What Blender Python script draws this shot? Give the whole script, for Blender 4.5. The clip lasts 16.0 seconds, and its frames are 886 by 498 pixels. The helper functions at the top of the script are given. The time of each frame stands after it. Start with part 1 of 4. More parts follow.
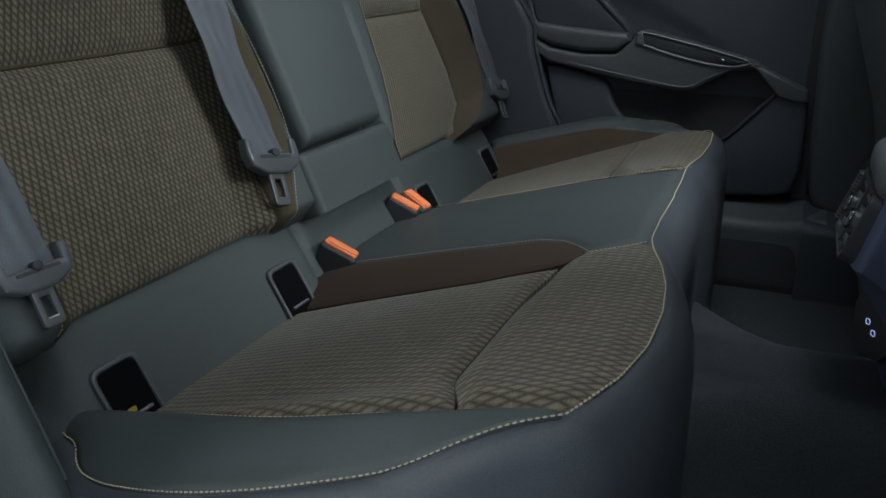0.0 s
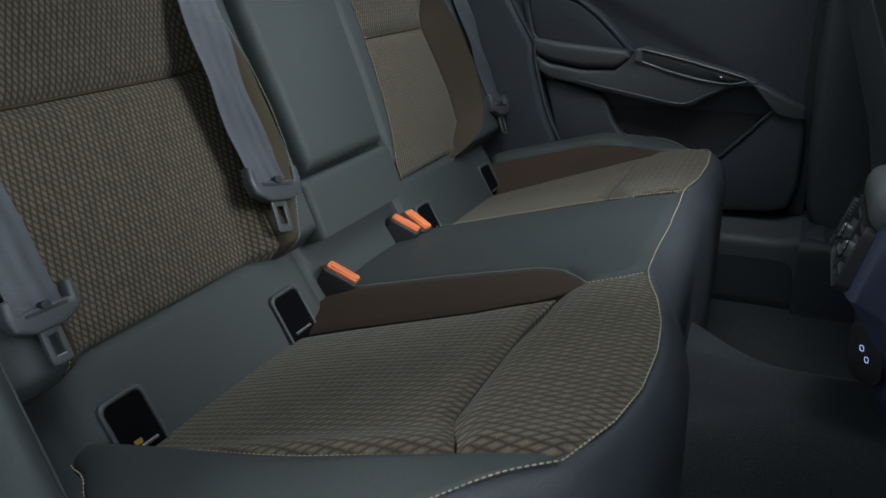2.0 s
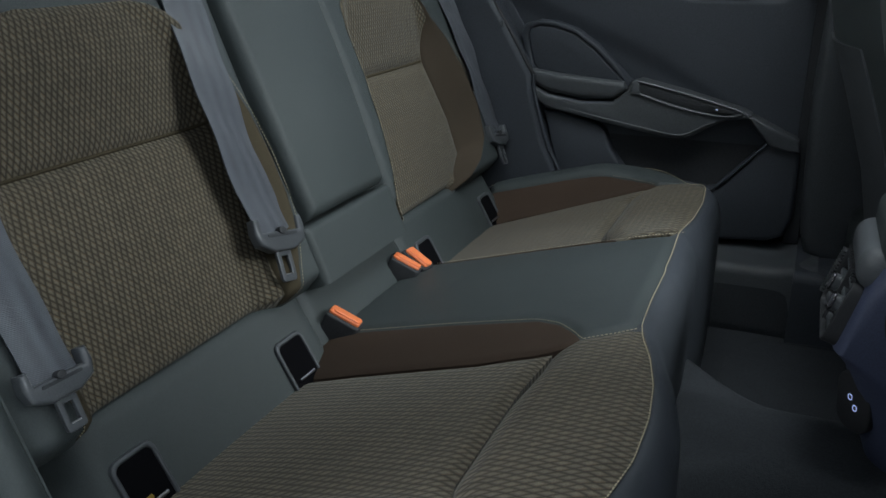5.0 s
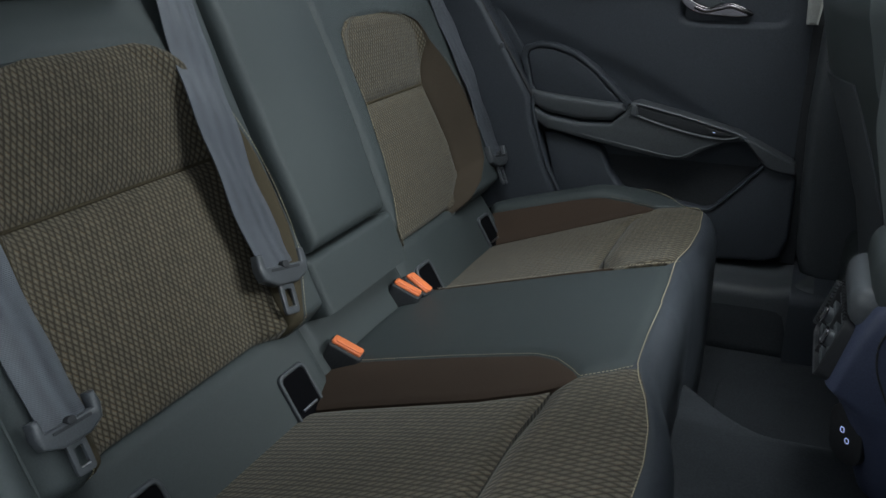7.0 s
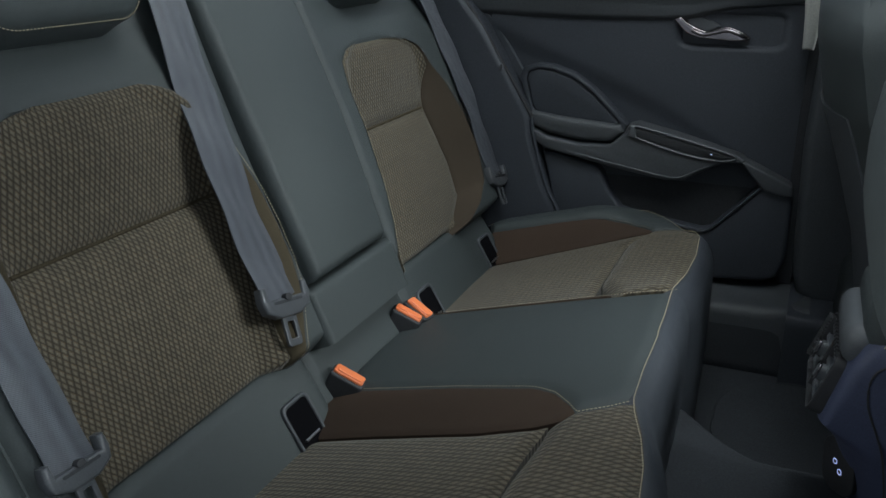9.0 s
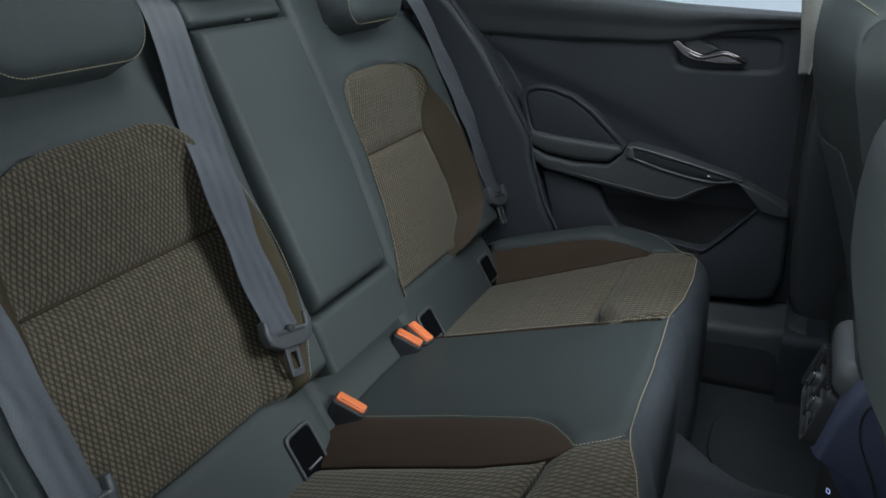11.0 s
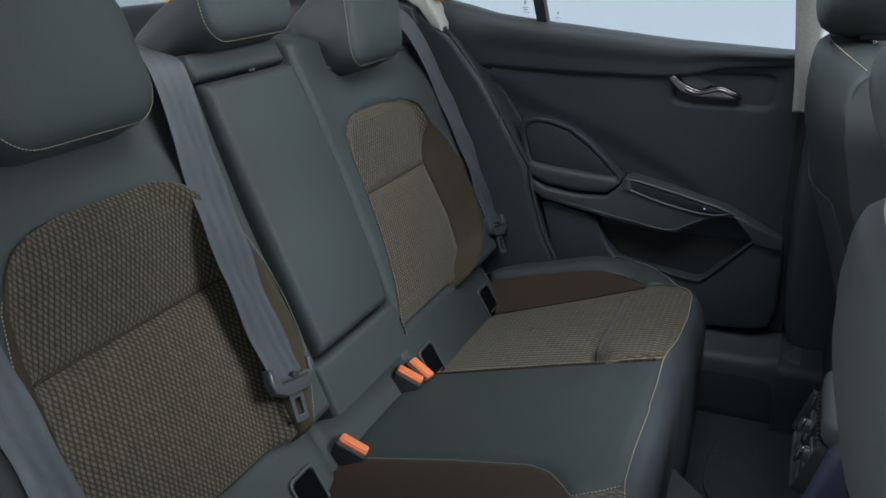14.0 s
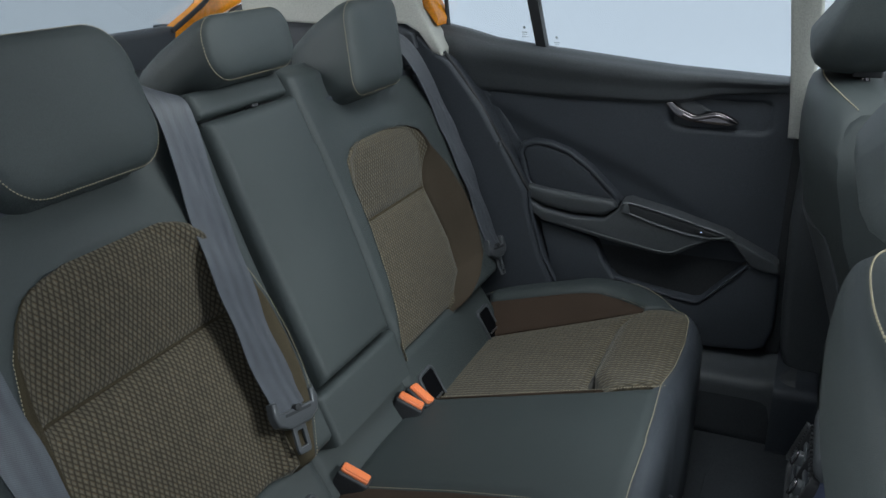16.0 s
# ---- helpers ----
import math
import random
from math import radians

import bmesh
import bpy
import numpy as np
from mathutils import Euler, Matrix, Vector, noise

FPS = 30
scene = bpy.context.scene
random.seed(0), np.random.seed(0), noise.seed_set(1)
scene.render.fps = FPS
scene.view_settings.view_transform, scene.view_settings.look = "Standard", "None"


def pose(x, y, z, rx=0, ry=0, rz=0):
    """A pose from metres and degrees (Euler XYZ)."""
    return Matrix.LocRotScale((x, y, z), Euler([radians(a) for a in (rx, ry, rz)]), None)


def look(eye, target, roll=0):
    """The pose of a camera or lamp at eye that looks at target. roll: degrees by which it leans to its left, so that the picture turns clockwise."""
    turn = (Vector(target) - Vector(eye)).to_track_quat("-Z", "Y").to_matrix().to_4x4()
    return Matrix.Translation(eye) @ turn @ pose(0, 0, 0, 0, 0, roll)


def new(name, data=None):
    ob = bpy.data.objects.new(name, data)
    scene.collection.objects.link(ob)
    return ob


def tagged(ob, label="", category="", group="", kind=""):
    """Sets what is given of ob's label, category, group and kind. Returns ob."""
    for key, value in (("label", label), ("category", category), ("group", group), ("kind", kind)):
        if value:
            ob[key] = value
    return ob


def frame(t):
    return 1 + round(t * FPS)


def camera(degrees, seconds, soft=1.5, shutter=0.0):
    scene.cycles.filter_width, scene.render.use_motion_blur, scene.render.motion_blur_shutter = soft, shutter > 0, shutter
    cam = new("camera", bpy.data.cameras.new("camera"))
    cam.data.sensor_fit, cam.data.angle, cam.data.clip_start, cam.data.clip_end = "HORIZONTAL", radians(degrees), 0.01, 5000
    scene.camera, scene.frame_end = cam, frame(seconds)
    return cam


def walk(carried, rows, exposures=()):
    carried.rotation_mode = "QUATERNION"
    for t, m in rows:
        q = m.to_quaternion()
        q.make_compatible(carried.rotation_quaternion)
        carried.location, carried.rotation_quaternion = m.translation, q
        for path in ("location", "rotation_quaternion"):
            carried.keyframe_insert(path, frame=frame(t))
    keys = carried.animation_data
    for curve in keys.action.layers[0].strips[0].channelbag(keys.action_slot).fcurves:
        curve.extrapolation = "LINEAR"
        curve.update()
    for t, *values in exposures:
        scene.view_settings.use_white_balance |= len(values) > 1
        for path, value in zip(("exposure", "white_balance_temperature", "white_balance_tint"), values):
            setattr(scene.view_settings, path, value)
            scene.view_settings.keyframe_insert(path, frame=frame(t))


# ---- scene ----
cam = camera(56.2, 16.0)
# seconds, x, y, z, and the turn about x, y, z in degrees
ROWS = [
    (0.0, 0.5689, -1.0199, 0.7547, 70.323, 0.000, 23.367),
    (0.5, 0.5693, -1.0200, 0.7632, 70.276, 0.024, 23.379),
    (1.0, 0.5698, -1.0202, 0.7725, 70.229, 0.047, 23.392),
    (1.5, 0.5703, -1.0204, 0.7827, 70.182, 0.070, 23.404),
    (2.0, 0.5708, -1.0208, 0.7934, 70.136, 0.094, 23.416),
    (2.5, 0.5713, -1.0212, 0.8047, 70.090, 0.117, 23.428),
    (3.0, 0.5719, -1.0217, 0.8165, 70.045, 0.140, 23.439),
    (3.5, 0.5725, -1.0222, 0.8285, 69.999, 0.163, 23.451),
    (4.0, 0.5730, -1.0227, 0.8408, 69.954, 0.185, 23.462),
    (4.5, 0.5736, -1.0231, 0.8532, 69.910, 0.208, 23.472),
    (5.0, 0.5742, -1.0236, 0.8658, 69.865, 0.231, 23.483),
    (5.5, 0.5747, -1.0240, 0.8784, 69.821, 0.253, 23.493),
    (6.0, 0.5753, -1.0244, 0.8911, 69.777, 0.275, 23.503),
    (6.5, 0.5759, -1.0247, 0.9038, 69.734, 0.297, 23.513),
    (7.0, 0.5764, -1.0251, 0.9164, 69.691, 0.319, 23.523),
    (7.5, 0.5769, -1.0253, 0.9291, 69.648, 0.341, 23.532),
    (8.0, 0.5774, -1.0256, 0.9416, 69.605, 0.363, 23.542),
    (8.5, 0.5779, -1.0258, 0.9542, 69.563, 0.385, 23.550),
    (9.0, 0.5784, -1.0260, 0.9667, 69.521, 0.406, 23.559),
    (9.5, 0.5789, -1.0261, 0.9792, 69.479, 0.428, 23.568),
    (10.0, 0.5794, -1.0262, 0.9916, 69.437, 0.449, 23.576),
    (10.5, 0.5799, -1.0264, 1.0041, 69.396, 0.470, 23.584),
    (11.0, 0.5804, -1.0265, 1.0167, 69.355, 0.491, 23.592),
    (11.5, 0.5809, -1.0266, 1.0293, 69.315, 0.512, 23.599),
    (12.0, 0.5814, -1.0267, 1.0420, 69.274, 0.533, 23.606),
    (12.5, 0.5818, -1.0268, 1.0548, 69.234, 0.554, 23.614),
    (13.0, 0.5823, -1.0269, 1.0678, 69.195, 0.574, 23.620),
    (13.5, 0.5828, -1.0270, 1.0810, 69.155, 0.595, 23.627),
    (14.0, 0.5834, -1.0272, 1.0945, 69.116, 0.615, 23.633),
    (14.5, 0.5839, -1.0273, 1.1082, 69.077, 0.635, 23.639),
    (15.0, 0.5844, -1.0275, 1.1222, 69.039, 0.655, 23.645),
    (15.5, 0.5849, -1.0277, 1.1365, 69.001, 0.675, 23.651),
    (16.0, 0.5855, -1.0279, 1.1512, 68.963, 0.695, 23.656),
]
walk(cam, [(t, pose(x, y, z, rx, ry, rz)) for t, x, y, z, rx, ry, rz in ROWS])

# ---- world and lights ----
world = bpy.data.worlds.new("studio_air")
scene.world = world
world.use_nodes = True
wn = world.node_tree.nodes
wn["Background"].inputs[0].default_value = (0.66, 0.76, 0.86, 1)
wn["Background"].inputs[1].default_value = 0.72


def added_lamp(name, eye, target, sx, sy, watts, colour):
    data = bpy.data.lights.new(name, "AREA")
    data.shape, data.size, data.size_y, data.energy, data.color = "RECTANGLE", sx, sy, watts, colour
    ob = new(name, data)
    ob.matrix_world = look(eye, target)
    return ob


# unseen area lamps, added to brighten the bench and the front seat backs
added_lamp("added_front_light", (3.4, 0.2, 2.5), (0.0, 0.0, 0.7), 2.4, 1.4, 150, (0.89, 0.98, 1.0))
added_lamp("added_overhead_light", (0.95, -0.45, 3.2), (0.35, 0.0, 0.6), 2.0, 1.6, 56, (0.90, 0.98, 1.0))
added_lamp("added_side_light", (-1.5, -1.7, 1.5), (0.75, -0.3, 0.8), 1.4, 1.2, 34, (0.92, 0.98, 1.0))
scene.view_settings.exposure = 0.50


# ---- materials ----
def material(name, base, rough=0.6, metal=0.0, spec=0.4):
    m = bpy.data.materials.new(name)
    m.use_nodes = True
    b = m.node_tree.nodes["Principled BSDF"]
    b.inputs["Base Color"].default_value = (*base, 1)
    b.inputs["Roughness"].default_value = rough
    b.inputs["Metallic"].default_value = metal
    b.inputs["Specular IOR Level"].default_value = spec
    return m


def nodes_of(m):
    nt = m.node_tree
    return nt.nodes, nt.links, nt.nodes["Principled BSDF"]


def grained(name, base, rough, scale, bump, vary=0.25, spec=0.4, metal=0.0, coarse=9.0):
    """A surface with fine grain in relief and slow drifts of colour and gloss."""
    m = material(name, base, rough, metal, spec)
    n, l, b = nodes_of(m)
    tc = n.new("ShaderNodeTexCoord")
    fine = n.new("ShaderNodeTexVoronoi")
    fine.inputs["Scale"].default_value = scale
    slow = n.new("ShaderNodeTexNoise")
    slow.inputs["Scale"].default_value = coarse
    slow.inputs["Detail"].default_value = 5
    for node in (fine, slow):
        l.new(tc.outputs["Object"], node.inputs["Vector"])
    mix = n.new("ShaderNodeMix")
    mix.data_type = "RGBA"
    mix.inputs["A"].default_value = (*[c * (1 - vary) for c in base], 1)
    mix.inputs["B"].default_value = (*[c * (1 + vary) for c in base], 1)
    l.new(slow.outputs["Fac"], mix.inputs["Factor"])
    speck = n.new("ShaderNodeTexNoise")
    speck.inputs["Scale"].default_value = scale * 0.45
    l.new(tc.outputs["Object"], speck.inputs["Vector"])
    sm = n.new("ShaderNodeMapRange")
    sm.inputs["From Min"].default_value, sm.inputs["From Max"].default_value = 0.3, 0.7
    sm.inputs["To Min"].default_value, sm.inputs["To Max"].default_value = 0.86, 1.14
    l.new(speck.outputs["Fac"], sm.inputs["Value"])
    mul = n.new("ShaderNodeMix")
    mul.data_type, mul.blend_type = "RGBA", "MULTIPLY"
    mul.inputs["Factor"].default_value = 1.0
    l.new(mix.outputs["Result"], mul.inputs["A"])
    l.new(sm.outputs["Result"], mul.inputs["B"])
    l.new(mul.outputs["Result"], b.inputs["Base Color"])
    r = n.new("ShaderNodeMapRange")
    r.inputs["To Min"].default_value, r.inputs["To Max"].default_value = rough - 0.08, min(1.0, rough + 0.08)
    l.new(slow.outputs["Fac"], r.inputs["Value"])
    l.new(r.outputs["Result"], b.inputs["Roughness"])
    bp = n.new("ShaderNodeBump")
    bp.inputs["Strength"].default_value = bump
    bp.inputs["Distance"].default_value = 0.0006
    l.new(fine.outputs["Distance"], bp.inputs["Height"])
    l.new(bp.outputs["Normal"], b.inputs["Normal"])
    return m


def math_node(n, l, op, a, b=None, clamp=False):
    node = n.new("ShaderNodeMath")
    node.operation, node.use_clamp = op, clamp
    for i, v in enumerate((a, b)):
        if v is None:
            continue
        if isinstance(v, (int, float)):
            node.inputs[i].default_value = v
        else:
            l.new(v, node.inputs[i])
    return node.outputs[0]


def woven(name, light, dark, tan, pw, ph, bump=1.0):
    """Jacquard cloth: interlocking slanted lozenges pw wide and ph long, in metres along the cloth."""
    m = material(name, dark, 0.85, 0, 0.2)
    n, l, b = nodes_of(m)
    uv = n.new("ShaderNodeUVMap")
    wob = n.new("ShaderNodeTexNoise")
    wob.inputs["Scale"].default_value = 60
    l.new(uv.outputs["UV"], wob.inputs["Vector"])
    sep = n.new("ShaderNodeSeparateXYZ")
    l.new(uv.outputs["UV"], sep.inputs[0])
    f = lambda op, a, c=None, clamp=False: math_node(n, l, op, a, c, clamp)
    w = f("MULTIPLY", f("SUBTRACT", wob.outputs["Fac"], 0.5), 0.35)
    v = f("DIVIDE", sep.outputs["Y"], ph)
    u = f("ADD", f("ADD", f("DIVIDE", sep.outputs["X"], pw), f("MULTIPLY", v, 0.5)), w)
    p, q = f("ADD", u, v), f("SUBTRACT", u, v)
    fp, fq = f("FRACT", p), f("FRACT", q)
    dp, dq = f("ABSOLUTE", f("SUBTRACT", fp, 0.5)), f("ABSOLUTE", f("SUBTRACT", fq, 0.5))
    # 1 in the middle of a lozenge, 0 at its rim
    rim = f("SUBTRACT", 1.0, f("MULTIPLY", f("POWER", f("ADD", f("POWER", dp, 5.0), f("POWER", dq, 5.0)), 0.2), 2.0), True)
    body = f("POWER", f("MULTIPLY", rim, 1.45, True), 1.05)
    cell = n.new("ShaderNodeCombineXYZ")
    l.new(f("FLOOR", p), cell.inputs[0])
    l.new(f("FLOOR", q), cell.inputs[1])
    white = n.new("ShaderNodeTexWhiteNoise")
    l.new(cell.outputs[0], white.inputs["Vector"])
    thread = n.new("ShaderNodeTexNoise")
    thread.inputs["Scale"].default_value = 1100
    l.new(uv.outputs["UV"], thread.inputs["Vector"])
    mix = n.new("ShaderNodeMix")
    mix.data_type = "RGBA"
    mix.inputs["A"].default_value = (*dark, 1)
    mix.inputs["B"].default_value = (*light, 1)
    l.new(body, mix.inputs["Factor"])
    edge = n.new("ShaderNodeMix")
    edge.data_type = "RGBA"
    edge.inputs["B"].default_value = (*tan, 1)
    l.new(mix.outputs["Result"], edge.inputs["A"])
    side = f("MULTIPLY", f("GREATER_THAN", fp, 0.72), f("GREATER_THAN", fq, 0.30))
    l.new(f("MULTIPLY", side, f("ADD", 0.15, f("MULTIPLY", white.outputs["Value"], 0.35))), edge.inputs["Factor"])
    grain = n.new("ShaderNodeMix")
    grain.data_type, grain.blend_type = "RGBA", "MULTIPLY"
    grain.inputs["Factor"].default_value = 1.0
    l.new(edge.outputs["Result"], grain.inputs["A"])
    ramp = n.new("ShaderNodeMapRange")
    ramp.inputs["From Min"].default_value, ramp.inputs["From Max"].default_value = 0.3, 0.7
    ramp.inputs["To Min"].default_value, ramp.inputs["To Max"].default_value = 0.7, 1.2
    l.new(thread.outputs["Fac"], ramp.inputs["Value"])
    l.new(f("MULTIPLY", ramp.outputs["Result"], f("ADD", 0.88, f("MULTIPLY", white.outputs["Value"], 0.24))), grain.inputs["B"])
    l.new(grain.outputs["Result"], b.inputs["Base Color"])
    bp = n.new("ShaderNodeBump")
    bp.inputs["Strength"].default_value = bump
    bp.inputs["Distance"].default_value = 0.0010
    l.new(f("ADD", body, f("MULTIPLY", thread.outputs["Fac"], 0.3)), bp.inputs["Height"])
    l.new(bp.outputs["Normal"], b.inputs["Normal"])
    b.inputs["Sheen Weight"].default_value = 0.15
    return m


def webbing(name):
    m = material(name, (0.080, 0.086, 0.100), 0.36, 0, 0.6)
    n, l, b = nodes_of(m)
    uv = n.new("ShaderNodeUVMap")
    sep = n.new("ShaderNodeSeparateXYZ")
    l.new(uv.outputs["UV"], sep.inputs[0])
    f = lambda op, a, c=None, clamp=False: math_node(n, l, op, a, c, clamp)
    tw = f("SINE", f("ADD", f("MULTIPLY", sep.outputs["X"], 2600.0), f("MULTIPLY", sep.outputs["Y"], 2600.0)))
    band = f("SINE", f("MULTIPLY", sep.outputs["X"], 330.0))
    noi = n.new("ShaderNodeTexNoise")
    noi.inputs["Scale"].default_value = 30
    l.new(uv.outputs["UV"], noi.inputs["Vector"])
    mr = n.new("ShaderNodeMapRange")
    mr.inputs["From Min"].default_value, mr.inputs["From Max"].default_value = -1.3, 1.3
    mr.inputs["To Min"].default_value, mr.inputs["To Max"].default_value = 0.68, 1.42
    l.new(f("ADD", f("MULTIPLY", tw, 0.6), f("MULTIPLY", f("MULTIPLY", band, f("MULTIPLY", f("SUBTRACT", noi.outputs["Fac"], 0.32), 3.2)), 0.9)), mr.inputs["Value"])
    mix = n.new("ShaderNodeMix")
    mix.data_type, mix.blend_type = "RGBA", "MULTIPLY"
    mix.inputs["Factor"].default_value = 1
    mix.inputs["A"].default_value = (0.080, 0.086, 0.100, 1)
    l.new(mr.outputs["Result"], mix.inputs["B"])
    l.new(mix.outputs["Result"], b.inputs["Base Color"])
    bp = n.new("ShaderNodeBump")
    bp.inputs["Strength"].default_value, bp.inputs["Distance"].default_value = 0.5, 0.0004
    l.new(f("ADD", tw, f("MULTIPLY", band, 0.3)), bp.inputs["Height"])
    l.new(bp.outputs["Normal"], b.inputs["Normal"])
    return m


CLOTH = woven("woven_cloth", (0.142, 0.124, 0.090), (0.036, 0.029, 0.020), (0.125, 0.083, 0.042), 0.0074, 0.0130, 0.6)
GREY = grained("grey_upholstery", (0.042, 0.051, 0.052), 0.52, 1400, 0.5, 0.12, 0.5)
OLIVE = grained("olive_brown_velour", (0.066, 0.053, 0.033), 0.85, 2200, 0.8, 0.2, 0.2)
BROWN = grained("brown_velour", (0.054, 0.036, 0.026), 0.85, 2200, 0.8, 0.2, 0.2)
TRIM = grained("black_trim_plastic", (0.046, 0.052, 0.063), 0.52, 900, 0.5, 0.12)
# soft trim, its tone raised to carry the window light on the waistline
TRIM_SOFT = grained("soft_trim_lightened", (0.070, 0.076, 0.083), 0.48, 900, 0.5, 0.12)
# darker tone for recesses, with the shade of hollows put into the colour
DARK = grained("black_recess_shade", (0.030, 0.032, 0.036), 0.7, 500, 0.3, 0.2)
PLASTIC = grained("grey_plastic", (0.085, 0.092, 0.100), 0.42, 1500, 0.2, 0.12, 0.5)
CARPET = grained("dark_carpet", (0.042, 0.046, 0.052), 0.95, 700, 1.0, 0.35, 0.1)
SKIRT = grained("dark_leatherette", (0.044, 0.050, 0.060), 0.45, 1400, 0.4, 0.12)
STITCH = grained("tan_thread", (0.40, 0.35, 0.25), 0.8, 3000, 0.4, 0.2, 0.2)
ORANGE = grained("orange_plastic", (0.84, 0.215, 0.075), 0.34, 1500, 0.1, 0.06, 0.5)
# dark plastic; the blue fill light on it is mixed into the colour
BLUE_LIT = grained("blue_lit_console_plastic", (0.052, 0.062, 0.108), 0.5, 1200, 0.4, 0.12)
CHROME = material("chrome", (0.30, 0.27, 0.28), 0.10, 1.0)
YOKE = grained("dark_moulded_plastic", (0.070, 0.075, 0.082), 0.30, 1500, 0.15, 0.12, 0.5)
STEEL = grained("steel", (0.45, 0.45, 0.46), 0.3, 600, 0.1, 0.15, 0.5, 1.0)
PILLAR = grained("pale_pillar_trim", (0.42, 0.42, 0.39), 0.6, 900, 0.3, 0.06)
PAINT = grained("orange_car_paint", (0.75, 0.26, 0.015), 0.25, 300, 0.02, 0.06, 0.6)
BEZEL = grained("dark_bezel_plastic", (0.060, 0.065, 0.072), 0.4, 1500, 0.2, 0.12, 0.5)
TAUPE = grained("taupe_velour", (0.060, 0.046, 0.033), 0.85, 2200, 0.8, 0.2, 0.2)
WEB = webbing("belt_webbing")
# near-black that stands in for the shade inside the anchor pockets
SHADE_BLACK = material("hollow_shade_black", (0.004, 0.004, 0.005), 0.95, 0, 0.05)
RUBBER = grained("black_rubber", (0.027, 0.028, 0.031), 0.6, 700, 0.3, 0.15)


# ---- builders ----
def thing(name, label, category, at=(0, 0, 0), group="", kind=""):
    ob = new(name)
    ob.empty_display_size = 0.05
    ob.matrix_world = Matrix.Translation(at)
    tagged(ob, label, category, group, kind)
    return ob


def place(name, mesh, mat, parent=None, label=""):
    mesh.materials.clear()
    mesh.materials.append(mat)
    ob = new(name, mesh)
    if parent is not None:
        ob.parent = parent
        at = Vector()
        p = parent
        while p is not None:
            at = at + p.location
            p = p.parent
        ob.matrix_basis = Matrix.Translation(-at)
    if label:
        tagged(ob, label)
    return ob


def part(name, bm, mat, parent=None, label="", smooth=True):
    bmesh.ops.recalc_face_normals(bm, faces=bm.faces[:])
    mesh = bpy.data.meshes.new(name)
    bm.to_mesh(mesh)
    bm.free()
    if smooth:
        mesh.polygons.foreach_set("use_smooth", [True] * len(mesh.polygons))
        mesh.set_sharp_from_angle(angle=radians(40))
    return place(name, mesh, mat, parent, label)


def sheet(name, fn, nu, nv, mat, parent, back=(0, 0, -0.02), uv=None, label=""):
    """A padded cover: the surface fn(u, v) over the unit square, closed behind by the offset back."""
    P = [[Vector(fn(i / nu, j / nv)) for j in range(nv + 1)] for i in range(nu + 1)]
    verts = [p for r in P for p in r]
    k = len(verts)
    off = Vector(back)
    verts += [p + off for p in verts]
    idx = lambda i, j: i * (nv + 1) + j
    faces, uvs = [], []
    U = lambda i, j: uv(i / nu, j / nv) if uv else (i / nu, j / nv)
    for i in range(nu):
        for j in range(nv):
            c = ((i, j), (i + 1, j), (i + 1, j + 1), (i, j + 1))
            faces.append([idx(*q) for q in c])
            uvs += [U(*q) for q in c]
    rim = [(i, 0) for i in range(nu)] + [(nu, j) for j in range(nv)] + [(i, nv) for i in range(nu, 0, -1)] + [(0, j) for j in range(nv, 0, -1)]
    for a, b in zip(rim, rim[1:] + rim[:1]):
        faces.append([idx(*b), idx(*a), idx(*a) + k, idx(*b) + k])
        uvs += [U(*b), U(*a), U(*a), U(*b)]
    for i in range(nu):
        for j in range(nv):
            c = ((i, j), (i, j + 1), (i + 1, j + 1), (i + 1, j))
            faces.append([idx(*q) + k for q in c])
            uvs += [U(*q) for q in c]
    mesh = bpy.data.meshes.new(name)
    mesh.from_pydata(verts, [], faces)
    layer = mesh.uv_layers.new(name="UVMap")
    layer.data.foreach_set("uv", [c for q in uvs for c in q])
    mesh.polygons.foreach_set("use_smooth", [True] * len(mesh.polygons))
    mesh.update()
    mesh.set_sharp_from_angle(angle=radians(50))
    return place(name, mesh, mat, parent, label)


def stitches(name, fn, length, parent, pitch=0.0052, r=0.0009, mat=None):
    """A row of raised thread stitches along the curve fn(0..1)."""
    bm = bmesh.new()
    n = max(2, int(length / pitch))
    for i in range(n):
        a, b = Vector(fn((i + 0.1) / n)), Vector(fn((i + 0.9) / n))
        d = b - a
        if d.length < 1e-6:
            continue
        q = d.to_track_quat("Z", "Y").to_matrix().to_4x4()
        m = Matrix.Translation((a + b) / 2) @ q @ Matrix.Diagonal((r, r, d.length / 2, 1))
        bmesh.ops.create_icosphere(bm, subdivisions=1, radius=1.0, matrix=m)
    return part(name, bm, mat or STITCH, parent)


def tube(name, pts, r, mat, parent, label="", seg=8, closed=False):
    """A round cord along a line of points."""
    pts = [Vector(p) for p in pts]
    bm = bmesh.new()
    rings = []
    n = len(pts)
    for i, p in enumerate(pts):
        a = pts[(i - 1) % n] if closed or i else pts[0]
        b = pts[(i + 1) % n] if closed or i < n - 1 else pts[-1]
        q = (b - a).to_track_quat("Z", "Y")
        rings.append([bm.verts.new(p + q @ Vector((r * math.cos(6.2832 * k / seg), r * math.sin(6.2832 * k / seg), 0))) for k in range(seg)])
    for i in range(n if closed else n - 1):
        A, B = rings[i], rings[(i + 1) % n]
        for k in range(seg):
            bm.faces.new((A[k], A[(k + 1) % seg], B[(k + 1) % seg], B[k]))
    if not closed:
        bm.faces.new(rings[0])
        bm.faces.new(rings[-1])
    return part(name, bm, mat, parent, label)


